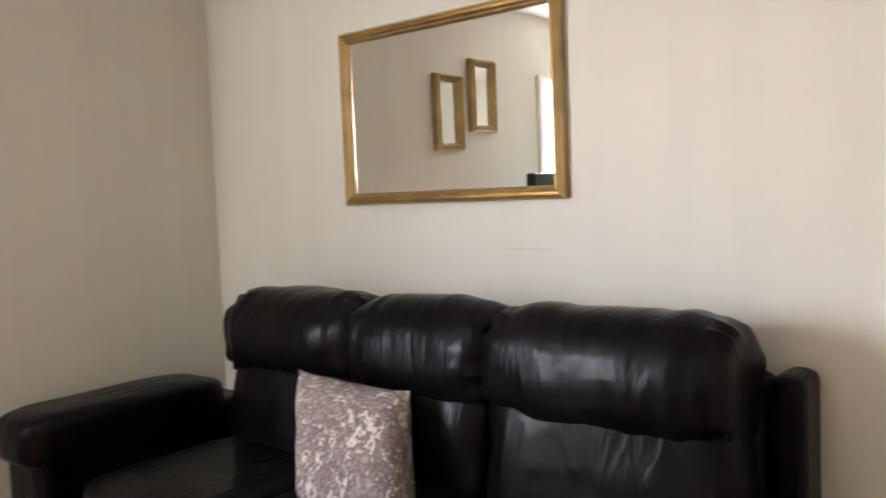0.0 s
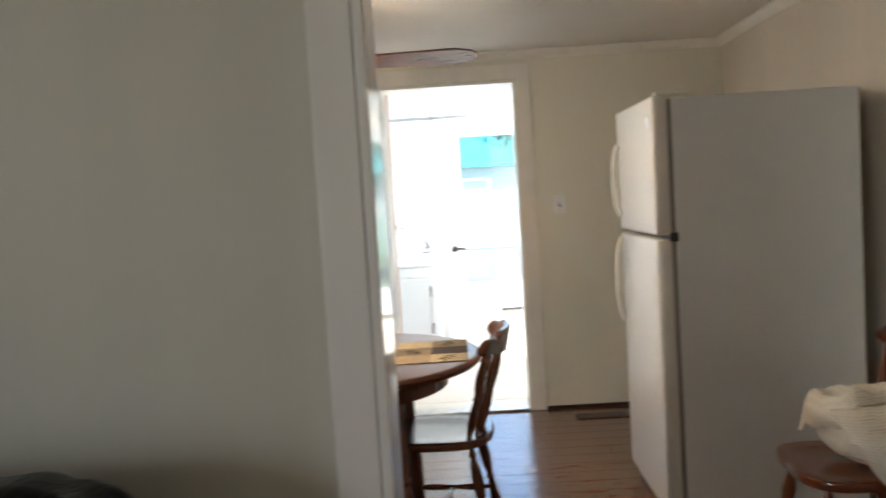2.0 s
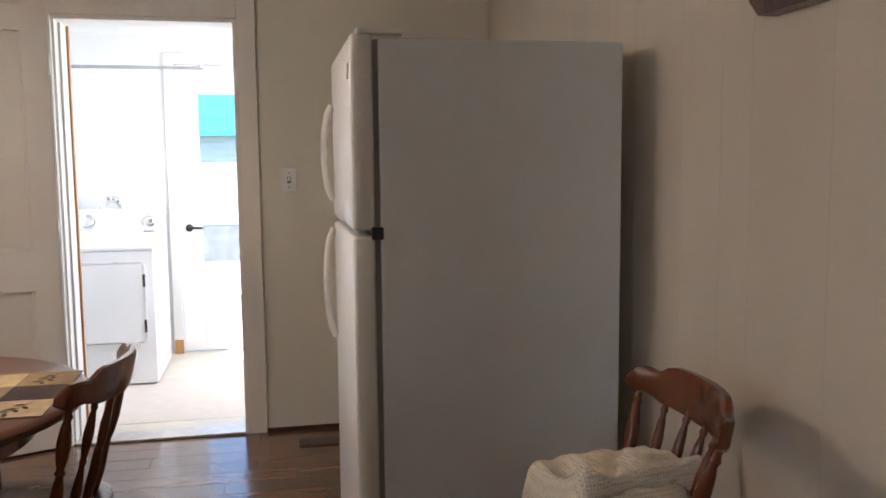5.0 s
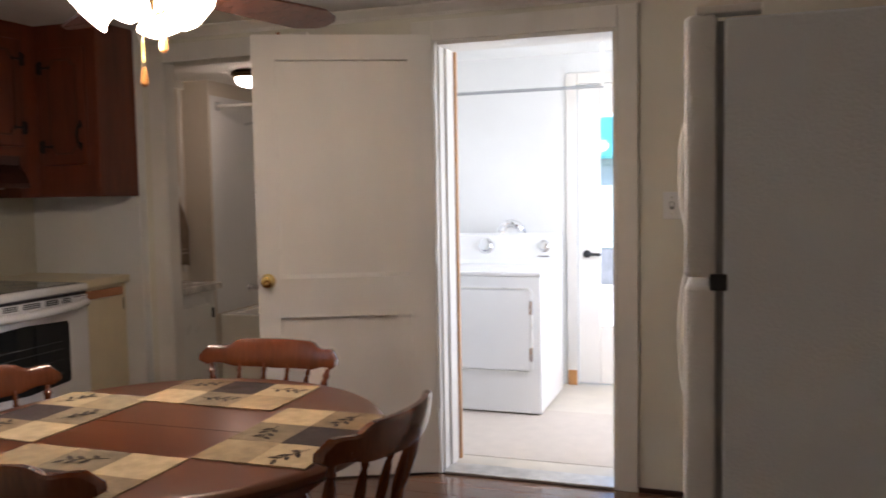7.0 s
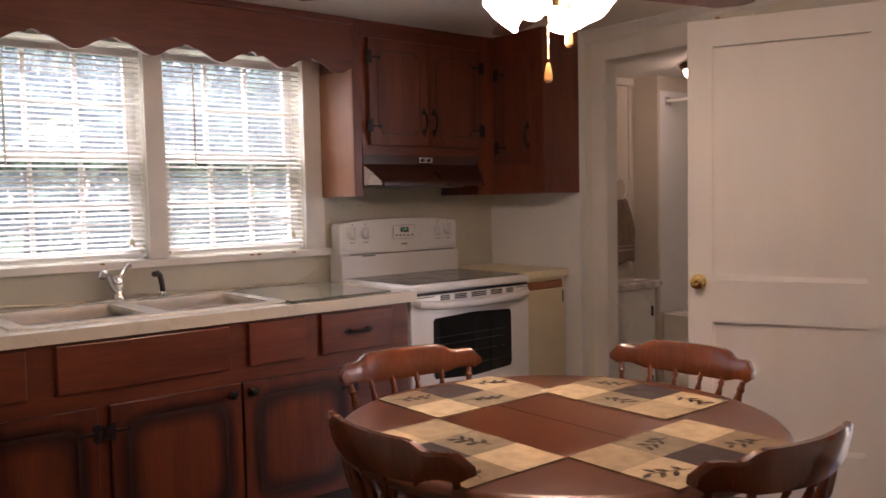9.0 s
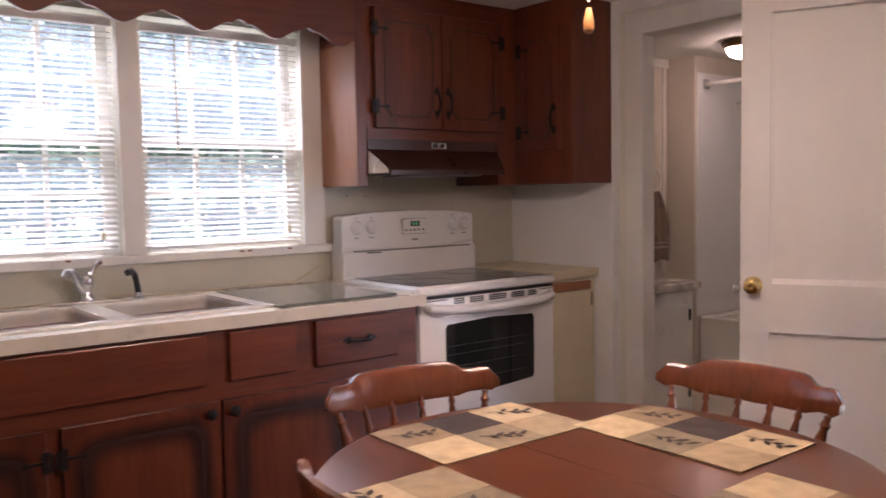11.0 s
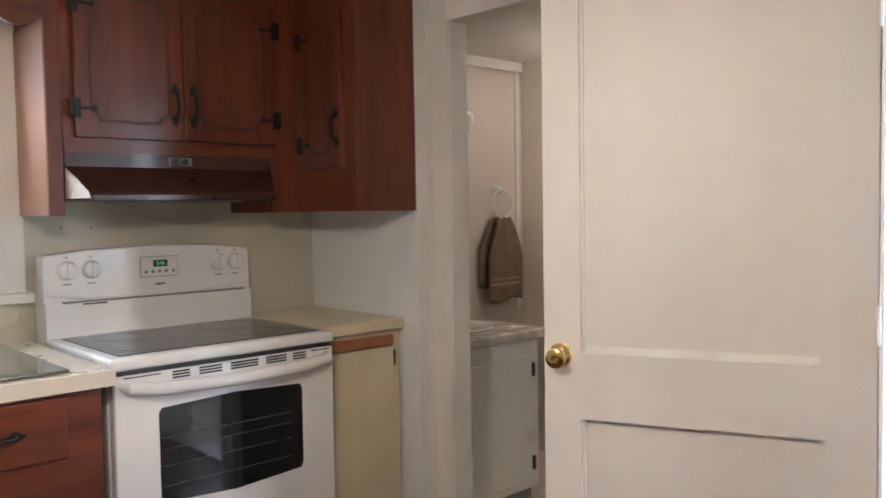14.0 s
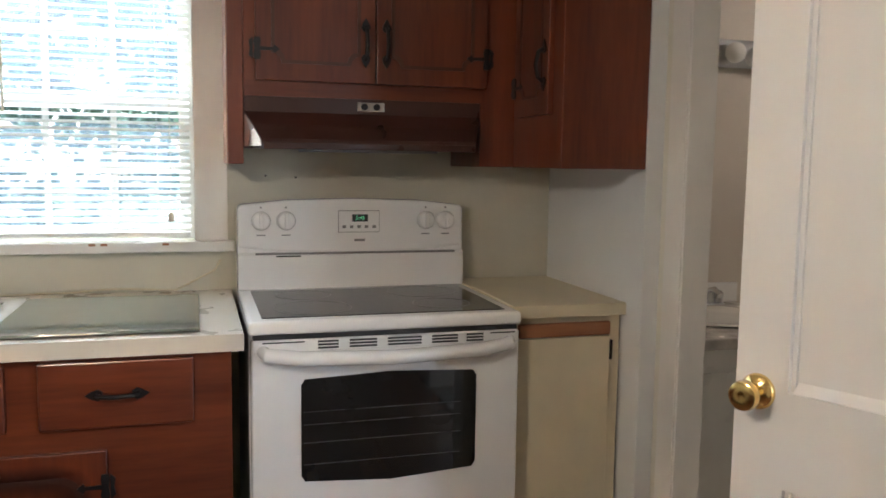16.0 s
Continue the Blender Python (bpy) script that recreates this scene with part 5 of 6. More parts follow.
for k in range(4):
    # nested layers hanging over the seat's edge, narrowing downwards
    bm = bmesh.new()
    g = []
    for i in range(23):
        row = []
        for j in range(19):
            u, v = i / 11 - 1, j / 18
            w = 0.150 - 0.075 * v * v - 0.008 * k
            x = -0.062 + 0.010 * k + u * w + 0.02 * v
            curl = 0.03 * max(0, abs(u) - 0.7) / 0.3
            y = -0.118 - 0.112 * math.sin(min(1, v * 1.5) * math.pi / 2) - 0.007 * (3 - k) + curl + 0.008 * noise.noise(Vector((u * 3, v * 3, k * 4)))
            z = 0.203 + 0.006 * u - 0.020 * k - (0.205 - 0.04 * k) * v + 0.012 * noise.noise(Vector((u * 2.5, v * 2, k * 7 + 3)))
            row.append(bm.verts.new((x, y, z)))
        g.append(row)
    for i in range(22):
        for j in range(18):
            bm.faces.new((g[i][j], g[i + 1][j], g[i + 1][j + 1], g[i][j + 1]))
    fo = part("fold", bm, WAF, bl, smooth=True)
    so = fo.modifiers.new("thick", "SOLIDIFY")
    so.thickness = 0.008

sl = thing("footstool", 1.055, -2.97, 0, "small round footstool with a grey striped fabric top", "footstool")
STR, t_, p_ = nodes_of("striped_fabric")
tc_, wv, rp = t_.nodes.new("ShaderNodeTexCoord"), t_.nodes.new("ShaderNodeTexWave"), t_.nodes.new("ShaderNodeValToRGB")
wv.inputs["Scale"].default_value, wv.inputs["Distortion"].default_value = 14, 0.3
rp.color_ramp.elements[0].color, rp.color_ramp.elements[1].color = (0.09, 0.075, 0.06, 1), (0.34, 0.30, 0.25, 1)
t_.links.new(tc_.outputs["Object"], wv.inputs[0]), t_.links.new(wv.outputs[0], rp.inputs[0]), t_.links.new(rp.outputs[0], p_.inputs["Base Color"])
p_.inputs["Roughness"].default_value = 0.9
bm = bmesh.new()
lathe(bm, [(0.16, 0.43), (0.185, 0.435), (0.19, 0.47), (0.18, 0.51), (0.15, 0.530), (0.09, 0.541), (0.02, 0.545)], None, 40)
part("cushion", bm, STR, sl, smooth=True)
bm = bmesh.new()
lathe(bm, [(0.17, 0.40), (0.175, 0.405), (0.175, 0.429), (0.165, 0.4295)], None, 40)
part("seat_ring", bm, CHAIRW, sl, smooth=True)
for a in (45, 135, 225, 315):
    c, s = math.cos(radians(a)), math.sin(radians(a))
    part("leg", spindle((0.15 * c, 0.15 * s, 0), (0.12 * c, 0.12 * s, 0.402), 0.02), CHAIRW, sl, smooth=True)

# ---- living room ----
sf = thing("sofa", -1.75, -4.16, 0, "black leather three-seat reclining sofa with pillow headrests", "sofa")


def puffed(name, x0, x1, y0, y1, z0, z1, e=0.4, amp=0.012, seed=0.0, rx=0.0, label="", sg=40, rg=24):
    bm = bmesh.new()
    puff(bm, (x1 - x0) / 2, (y1 - y0) / 2, (z1 - z0) / 2, pose((x0 + x1) / 2, (y0 + y1) / 2, (z0 + z1) / 2, rx), e, sg, rg, amp, 7, seed)
    return part(name, bm, LEATHER, sf, label, smooth=True)


def bolster(name, x0, x1, y0, y1, z0, z1, seed, rx):
    """A stuffed roll along x, gathered into folds at its closed ends."""
    bm = bmesh.new()
    m = pose((x0 + x1) / 2, (y0 + y1) / 2, (z0 + z1) / 2, rx)
    sx, sy, sz = (x1 - x0) / 2, (y1 - y0) / 2, (z1 - z0) / 2
    nu, na, rows = 44, 44, []
    for j in range(nu + 1):
        t = -math.pi / 2 + math.pi * j / nu
        x = math.copysign(abs(math.sin(t)) ** 0.55, t)
        r = max(0.02, abs(math.cos(t))) ** 0.24
        row = []
        for i in range(na):
            a = 2 * math.pi * i / na
            c, d = math.cos(a), math.sin(a)
            v = Vector((sx * x, sy * r * math.copysign(abs(c) ** 0.9, c), sz * r * math.copysign(abs(d) ** 0.9, d)))
            fold = 0.010 * abs(x) ** 5 * math.sin(11 * a + 2.5 * math.sin(3 * a + seed)) + 0.010 * noise.noise(Vector((v.x * 6, a * 1.1, seed))) + 0.005 * noise.noise(Vector((v.x * 26, v.z * 7, seed + 5)))
            k = 1 + fold / 0.13
            row.append(bm.verts.new(m @ Vector((v.x, v.y * k, v.z * k))))
        rows.append(row)
    for a, b in zip(rows, rows[1:]):
        for i in range(na):
            bm.faces.new((a[i], a[(i + 1) % na], b[(i + 1) % na], b[i]))
    bm.faces.new(rows[0]), bm.faces.new(rows[-1][::-1])
    bmesh.ops.recalc_face_normals(bm, faces=bm.faces)
    return part(name, bm, LEATHER, sf, smooth=True)


XB = (-0.80, -0.20, 0.30, 0.94)
part("base", B(-1.06, 1.06, -0.36, 0.46, 0.06, 0.34, bev=0.03, seg=3), LEATHER, sf)
part("back_frame", B(-0.90, 0.96, 0.30, 0.485, 0.32, 0.83, bev=0.05, seg=4), LEATHER, sf)
for i in range(3):
    a, b = XB[i], XB[i + 1]
    bolster("headrest", a - 0.012, b + 0.012, 0.085, 0.43, 0.655, 0.99, i * 3.1, -12)
    puffed("back_cushion", a - 0.01, b + 0.01, 0.09, 0.40, 0.40, 0.82, 0.42, 0.03, 9 + i * 2.3, rx=-10)
    puffed("seat_cushion", a - 0.005, b + 0.005, -0.46, 0.22, 0.27, 0.50, 0.35, 0.016, 20 + i)
puffed("arm_pad", -1.30, -1.0, -0.48, 0.30, 0.45, 0.64, 0.42, 0.014, 40)
part("arm_side", B(-1.27, -1.03, -0.44, 0.42, 0.06, 0.54, bev=0.04, seg=3), LEATHER, sf)
puffed("arm_pad", 1.0, 1.17, -0.48, 0.25, 0.42, 0.60, 0.42, 0.014, 41)
part("arm_side", B(1.01, 1.15, -0.44, 0.42, 0.06, 0.52, bev=0.04, seg=3), LEATHER, sf)
part("back_wing", B(0.965, 1.045, 0.33, 0.485, 0.36, 0.84, bev=0.03, seg=3), LEATHER, sf)
for x in (-1.0, 1.0):
    for y in (-0.3, 0.4):
        part("foot", B(x - 0.03, x + 0.03, y - 0.03, y + 0.03, 0, 0.06), BLACKP, sf)

FUR, t_, p_ = nodes_of("printed_plush")
N, L = t_.nodes.new, t_.links.new
tc_, mp_, n1, n2, mx_, rp = N("ShaderNodeTexCoord"), N("ShaderNodeMapping"), N("ShaderNodeTexNoise"), N("ShaderNodeTexNoise"), N("ShaderNodeMix"), N("ShaderNodeValToRGB")
mp_.inputs["Scale"].default_value = (1, 1, 0.5)
n1.inputs["Scale"].default_value, n1.inputs["Detail"].default_value, n1.inputs["Distortion"].default_value = 13, 8, 1.6
n2.inputs["Scale"].default_value, n2.inputs["Detail"].default_value, n2.inputs["Distortion"].default_value = 85, 8, 1.2
mx_.inputs[0].default_value = 0.55
L(tc_.outputs["Object"], mp_.inputs[0]), L(mp_.outputs[0], n1.inputs[0]), L(mp_.outputs[0], n2.inputs[0]), L(n1.outputs[0], mx_.inputs[2]), L(n2.outputs[0], mx_.inputs[3]), L(mx_.outputs[0], rp.inputs[0])
for pos, col in ((0.0, (0.02, 0.016, 0.016, 1)), (0.40, (0.05, 0.04, 0.04, 1)), (0.47, (0.15, 0.115, 0.11, 1)), (0.56, (0.34, 0.29, 0.28, 1)), (1.0, (0.75, 0.70, 0.68, 1))):
    el = rp.color_ramp.elements.new(pos) if 0 < pos < 1 else rp.color_ramp.elements[int(pos)]
    el.color = col
L(rp.outputs[0], p_.inputs["Base Color"])
p_.inputs["Roughness"].default_value = 1.0
cu = thing("throw_cushion", -1.735, -4.29, 0.46, "square plush cushion printed in grey and brown fur shades", "cushion", rz=18)
bm = bmesh.new()
n = 22
F, K = [], []
for i in range(n + 1):
    f, k = [], []
    for j in range(n + 1):
        u, v = i / n * 2 - 1, j / n * 2 - 1
        px = 0.015 - 0.03 * v + 0.175 * u * (1 - 0.08 * (1 - v * v) * abs(u) ** 5)
        pz = 0.165 - 0.02 * u + 0.158 * v * (1 - 0.08 * (1 - u * u) * abs(v) ** 5)
        th = 0.085 * ((1 - u ** 4) * (1 - v ** 4)) ** 0.5 + 0.004
        wob = 0.006 * noise.noise(Vector((u * 3, v * 3, 1)))
        lean = 0.42 * pz
        f.append(bm.verts.new((px, lean - th + wob, pz))), k.append(bm.verts.new((px, lean + th + wob, pz)))
    F.append(f), K.append(k)
for i in range(n):
    for j in range(n):
        bm.faces.new((F[i][j], F[i + 1][j], F[i + 1][j + 1], F[i][j + 1]))
        bm.faces.new((K[i][j], K[i][j + 1], K[i + 1][j + 1], K[i + 1][j]))
for i in range(n):
    bm.faces.new((F[i][0], K[i][0], K[i + 1][0], F[i + 1][0])), bm.faces.new((F[i][n], F[i + 1][n], K[i + 1][n], K[i][n]))
    bm.faces.new((F[0][i], F[0][i + 1], K[0][i + 1], K[0][i])), bm.faces.new((F[n][i], K[n][i], K[n][i + 1], F[n][i + 1]))
part("cover", bm, FUR, cu, smooth=True)


def framed(name, m, w, h, b, d, label, category, inner, inner_mat, inner_label="", group=""):
    """A moulded frame; m: x across, y up, z off the wall, origin bottom centre."""
    f = tagged(new(name), label, category, group)
    f.matrix_world = m
    for nm, pts, ln, rot in (("rail", None, w, 0), ("rail", None, w, 1), ("stile", None, h, 2), ("stile", None, h, 3)):
        bm = bmesh.new()
        prof = [(0, 0), (0, 0.55 * d), (0.12 * b, 0.8 * d), (0.30 * b, d), (0.42 * b, 0.78 * d), (0.55 * b, 0.9 * d), (0.72 * b, 0.66 * d), (0.84 * b, 0.7 * d), (b, 0.4 * d), (b, 0)]
        A, Bv = [], []
        for o, z in prof:
            A.append(Vector((-ln / 2 + o, o, z))), Bv.append(Vector((ln / 2 - o, o, z)))
        mm = {0: Matrix.Identity(4), 1: pose(0, h, 0, 0, 0, 180), 2: pose(-w / 2, h / 2, 0, 0, 0, -90), 3: pose(w / 2, h / 2, 0, 0, 0, 90)}[rot]
        va_, vb_ = [bm.verts.new(mm @ p) for p in A], [bm.verts.new(mm @ p) for p in Bv]
        for i in range(len(prof)):
            j = (i + 1) % len(prof)
            bm.faces.new((va_[i], va_[j], vb_[j], vb_[i]))
        bm.faces.new(va_), bm.faces.new(vb_[::-1])
        part(nm, bm, GILT, f)
    part(inner, B(-w / 2 + b - 0.004, w / 2 - b + 0.004, b - 0.004, h - b + 0.004, 0.002, 0.3 * d), inner_mat, f, inner_label)
    return f


framed("wall_mirror", FACE_S(-1.847, DY - 0.002, 1.255), 0.902, 0.60, 0.041, 0.034, "rectangular wall mirror in a ribbed gilt frame", "mirror", "mirror_glass", MIRROR, "silvered mirror glass")
FE2 = lambda x, y, z: Matrix(((0, 0, 1, x), (1, 0, 0, y), (0, 1, 0, z), (0, 0, 0, 1)))
for y, z in ((-5.22, 1.525), (-5.54, 1.635)):
    framed("small_mirror", FE2(LX + 0.002, y, z), 0.23, 0.42, 0.042, 0.05, "narrow wall mirror in a deep gilt frame", "mirror", "mirror_glass", MIRROR, "silvered mirror glass", "narrow wall mirrors")
tv = thing("television", -2.90, -6.115, 0.0, "black television on a dark stand by the window", "television", rz=90)
part("stand", B(-0.35, 0.35, -0.2, 0.2, 0, 0.5, bev=0.01), CABD, tv)
part("foot_plate", B(-0.18, 0.18, -0.1, 0.1, 0.501, 0.515, bev=0.004), BLACKP, tv)
part("neck", B(-0.05, 0.05, -0.02, 0.02, 0.515, 0.78), BLACKP, tv)
part("screen", B(-0.38, 0.38, -0.03, 0.03, 0.78, 1.385, bev=0.008), BLACKP, tv)
lw = tagged(new("window_3"), "living room window with a white frame", "window", kind="structure")
part("window_frame", B(LX - 0.03, LX + 0.02, -6.22, -6.15, 0.74, 2.02, bev=0.003), TRIM, lw)
part("window_frame", B(LX - 0.03, LX + 0.02, -7.32, -7.25, 0.74, 2.02, bev=0.003), TRIM, lw)
part("window_sill", B(LX - 0.05, LX + 0.05, -7.32, -6.09, 0.70, 0.739, bev=0.003), TRIM, lw)

sc = thing("wall_scuff", -1.54, DY - 0.0006, 1.105, "thin grey scuff mark on the cream wall", "mark")
part("scuff", B(-0.085, 0.075, -0.0004, 0.0004, 0.0, 0.0022), paint("grey_scuff", (0.5, 0.48, 0.42), 0.7, 0.1, 40, 0, 90), sc)
for yy, zz in ((-1.07, 1.275), (-0.97, 1.27)):
    h = thing("nail_hole", WX + 0.0004, yy, zz, "tiny dark nail hole in the wall", "mark")
    part("hole", B(-0.0003, 0.0006, -0.003, 0.003, -0.003, 0.003), BLACKP, h)

# ---- laundry ----
dy = thing("clothes_dryer", -0.862, 1.05, 0, "white front-loading clothes dryer with a control console", "dryer")
part("cabinet_body", B(-0.34, 0.34, 0, 0.66, 0.02, 0.815, bev=0.006), APPL, dy)
part("top", B(-0.343, 0.343, -0.006, 0.66, 0.816, 0.84, bev=0.008), APPL, dy)
bm = bmesh.new()
prism(bm, [(0.50, 0.841), (0.655, 0.841), (0.655, 1.03), (0.60, 1.035), (0.57, 1.02), (0.52, 0.87)], Matrix(((0, 0, 1, -0.34), (1, 0, 0, 0), (0, 1, 0, 0), (0, 0, 0, 1))), 0.68)
con = part("console", bm, APPL, dy)
for x, r in ((-0.13, 0.04), (0.25, 0.03)):
    bm = bmesh.new()
    lathe(bm, [(r * 1.3, 0), (r * 1.3, 0.004), (r, 0.006), (r * 0.9, 0.03), (r * 0.5, 0.032)], Matrix.Translation((x, 0.545, 0.955)) @ Matrix.Rotation(radians(72), 4, "X"), 24)
    part("dial", bm, CHROME, con, "grey ringed dial", smooth=True)
part("nameplate", B(0.215, 0.285, 0.520, 0.527, 0.888, 0.896), GREYP, con)
ddr = part("door", B(-0.24, 0.285, -0.022, -0.001, 0.27, 0.745, bev=0.012, seg=3), APPL, dy)
bm = bmesh.new()
rim(bm, [(-0.245, 0.285), (-0.225, 0.265), (0.27, 0.265), (0.29, 0.285), (0.29, 0.73), (0.27, 0.75), (-0.225, 0.75), (-0.245, 0.73)], Matrix(((1, 0, 0, 0), (0, 0, -1, 0), (0, 1, 0, 0), (0, 0, 0, 1))), 0.004, 0.0, 0.0235)
part("door_seam", bm, PLASTIC, dy)
for z in (0.37, 0.64):
    part("hinge", B(0.275, 0.295, -0.027, -0.004, z - 0.04, z + 0.04, bev=0.003), CHROME, dy)
hs = thing("dryer_hose", -0.86, 1.735, 1.0, "silver flexible dryer hose looping behind the console", "hose")
bm = bmesh.new()
tube(bm, [(0.075 * math.cos(radians(q)), 0, 0.02 + 0.075 * math.sin(radians(q))) for q in range(0, 181, 12)], [0.024 + 0.003 * (i % 2) for i in range(16)], 12)
part("hose", bm, CHROME, hs)
rd_ = thing("hanging_rod", -0.6, 1.58, 1.935, "grey metal hanging rod across the laundry room", "rod")
bm = bmesh.new()
tube(bm, [(-0.745, 0, 0.0), (0.365, 0, 0.0)], 0.011, 10)
part("rod", bm, paint("galvanised_pipe", (0.42, 0.43, 0.44), 0.4, 0.1, 10, 0.1, 90, metal=0.6), rd_, smooth=True)
part("bracket", B(0.35, 0.365, -0.02, 0.02, 0.0, 0.264), TRIM, rd_)
structure("baseboard_laundry", B(-0.52, -0.4605, 1.905, 1.929, 0, 0.10, bev=0.003), PINE, "orange pine baseboard end", "baseboard")
mt = thing("door_mat", -0.30, 0.72, 0.001, "plain beige carpet mat on the laundry floor", "mat")
part("carpet", B(-1.0, 0.95, -0.45, 0.47, 0, 0.010, bev=0.004), paint("beige_carpet", (0.60, 0.53, 0.45), 0.95, 0.03, 12, 0.6, 500), mt)
ld = tagged(new("door_2"), "white outer door with a tall glass pane, closed", "door", kind="structure")
LDX0, LDX1 = -0.455, 0.375
part("casing_board", B(LDX0 - 0.07, LDX0 - 0.002, 1.912, 1.929, 0, 2.07, bev=0.003), TRIM, ld)
part("casing_board", B(LDX1 + 0.002, LDX1 + 0.07, 1.912, 1.929, 0, 2.07, bev=0.003), TRIM, ld)
part("head_board", B(LDX0, LDX1, 1.912, 1.929, 2.0, 2.07, bev=0.003), TRIM, ld)
part("stile", B(LDX0 + 0.004, -0.31, 1.94, 1.98, 0.01, 1.995, bev=0.004), DOORP, ld)
part("stile", B(0.25, LDX1 - 0.004, 1.94, 1.98, 0.01, 1.995, bev=0.004), DOORP, ld)
part("rail", B(-0.309, 0.249, 1.94, 1.98, 1.80, 1.995, bev=0.004), DOORP, ld)
part("rail", B(-0.309, 0.249, 1.94, 1.98, 0.01, 0.40, bev=0.004), DOORP, ld)
pn = part("pane", B(-0.312, 0.252, 1.958, 1.962, 0.395, 1.805), PANE, ld)
pn.visible_shadow = False
bm = bmesh.new()
lathe(bm, [(0.026, 0), (0.026, 0.006), (0.012, 0.010), (0.011, 0.03)], Matrix.Translation((-0.395, 1.94, 0.88)) @ Matrix.Rotation(radians(90), 4, "X"), 16)
tube(bm, [(-0.395, 1.908, 0.88), (-0.36, 1.905, 0.88), (-0.30, 1.908, 0.878)], 0.009, 10)
part("lever", bm, BLACKP, ld, "dark lever handle", smooth=True)
bm = bmesh.new()
tube(bm, [(-0.03, 1.925, 0.355), (0.26, 1.925, 0.365)], 0.010, 8)
part("closer", bm, BLACKP, ld, "black door closer tube")

# ---- bathroom ----
vn = thing("vanity", -2.79, 0.48, 0, "white vanity cabinet with a marbled top", "vanity")
part("body", B(-0.30, 0.29, -0.34, 0.30, 0.06, 0.74, bev=0.003), PLASTIC, vn)
part("toe", B(-0.30, 0.25, -0.33, 0.29, 0, 0.059), GREYP, vn)
part("top", B(-0.305, 0.325, -0.345, 0.33, 0.741, 0.78, bev=0.006), paint("marbled_top", (0.62, 0.58, 0.52), 0.25, 0.25, 12, 0.02, 100), vn, "marbled beige vanity top")
part("splash", B(-0.305, -0.285, -0.345, 0.33, 0.781, 0.86, bev=0.004), PLASTIC, vn)
vd = part("door", B(0.291, 0.306, -0.30, 0.24, 0.10, 0.66, bev=0.004), PLASTIC, vn)
for z in (0.18, 0.60):
    part("hinge", B(0.300, 0.314, 0.241, 0.252, z - 0.03, z + 0.03), BLACKP, vd)
bm = bmesh.new()
lathe(bm, [(0.19, 0.781), (0.205, 0.786), (0.20, 0.792), (0.17, 0.785), (0.10, 0.783), (0.02, 0.782)], pose(0.0, 0.02, 0), 32)
part("basin", bm, SINKM, vn, smooth=True)
bf = thing("bath_faucet", -3.02, 0.62, 0.78, "small chrome vanity faucet", "faucet")
bm = bmesh.new()
box(bm, -0.02, 0.02, -0.08, 0.08, 0, 0.012, bev=0.005)
tube(bm, [(0, 0, 0.01), (0.01, 0, 0.06), (0.06, 0, 0.075), (0.10, 0, 0.055)], 0.011, 10)
part("spout", bm, CHROME, bf, smooth=True)
for y in (-0.06, 0.06):
    bm = bmesh.new()
    lathe(bm, [(0.015, 0.012), (0.02, 0.03), (0.022, 0.05), (0.012, 0.06)], pose(0, y, 0), 12)
    part("tap_handle", bm, CHROME, bf, smooth=True)
rg = thing("towel_ring", BWX, RINGY, 1.41, "white towel ring on the bathroom wall", "towel ring")
bm = bmesh.new()
lathe(bm, [(0.03, 0), (0.028, 0.012), (0.012, 0.02), (0.012, 0.045)], Matrix.Rotation(radians(90), 4, "Y"), 16)
part("post", bm, PLASTIC, rg, smooth=True)
bm = bmesh.new()
tube(bm, [(0.045, 0.075 * math.sin(radians(q)), -0.07 + 0.075 * math.cos(radians(q))) for q in range(0, 361, 20)], 0.006, 8)
part("ring", bm, PLASTIC, rg, smooth=True)
tw = thing("hand_towel", BWX + 0.045, RINGY, 0.83, "brown hand towel with striped border hanging in the ring", "towel")
for nm, z0, z1, mt_, off, wd in (("back_fall", 0.08, 0.44, TOWEL, -0.022, 0.125), ("front_fall", 0.0, 0.44, TOWEL, 0.02, 0.125)):
    bm = bmesh.new()
    g = []
    for i in range(25):
        row = []
        for j in range(17):
            u, v = i / 24 * 2 - 1, j / 16
            wdt = wd * (1.0 - 0.62 * max(0, v - 0.55) / 0.45)
            row.append(bm.verts.new((off * (1 - 0.8 * max(0, v - 0.85) / 0.15) + 0.012 * math.sin(u * 7 + 1) * (0.4 + 0.6 * v), wdt * u + (0.03 if nm == "back_fall" else 0) * -1, z0 + (z1 - z0) * v + 0.012 * math.sin(u * 3) * (1 - v))))
        g.append(row)
    for i in range(24):
        for j in range(16):
            bm.faces.new((g[i][j], g[i + 1][j], g[i + 1][j + 1], g[i][j + 1]))
    o = part(nm, bm, mt_, tw, smooth=True)
    so = o.modifiers.new("thick", "SOLIDIFY")
    so.thickness = 0.006
for z, h in ((0.085, 0.012), (0.115, 0.006)):
    bm = bmesh.new()
    pts = [(0.0262 + 0.012 * math.sin(u * 7 + 1) * 0.5, 0.126 * u, z) for u in [k / 12 - 1 for k in range(25)]]
    a = [bm.verts.new(p) for p in pts]
    b = [bm.verts.new((p[0], p[1], p[2] + h)) for p in pts]
    for k in range(24):
        bm.faces.new((a[k], a[k + 1], b[k + 1], b[k]))
    part("stripe", bm, TOWELB, tw)
lb = thing("vanity_light", BWX, BARY, 1.76, "chrome vanity light bar with round unlit bulbs", "light")
part("bar", B(0, 0.035, -0.30, 0.12, -0.05, 0.06, bev=0.004), CHROME, lb)
for y in (-0.24, -0.09, 0.06):
    bm = bmesh.new()
    puff(bm, 0.04, 0.04, 0.04, pose(0.075, y, 0.005), 1.0, 16, 10)
    part("bulb", bm, PLASTIC, lb, smooth=True)
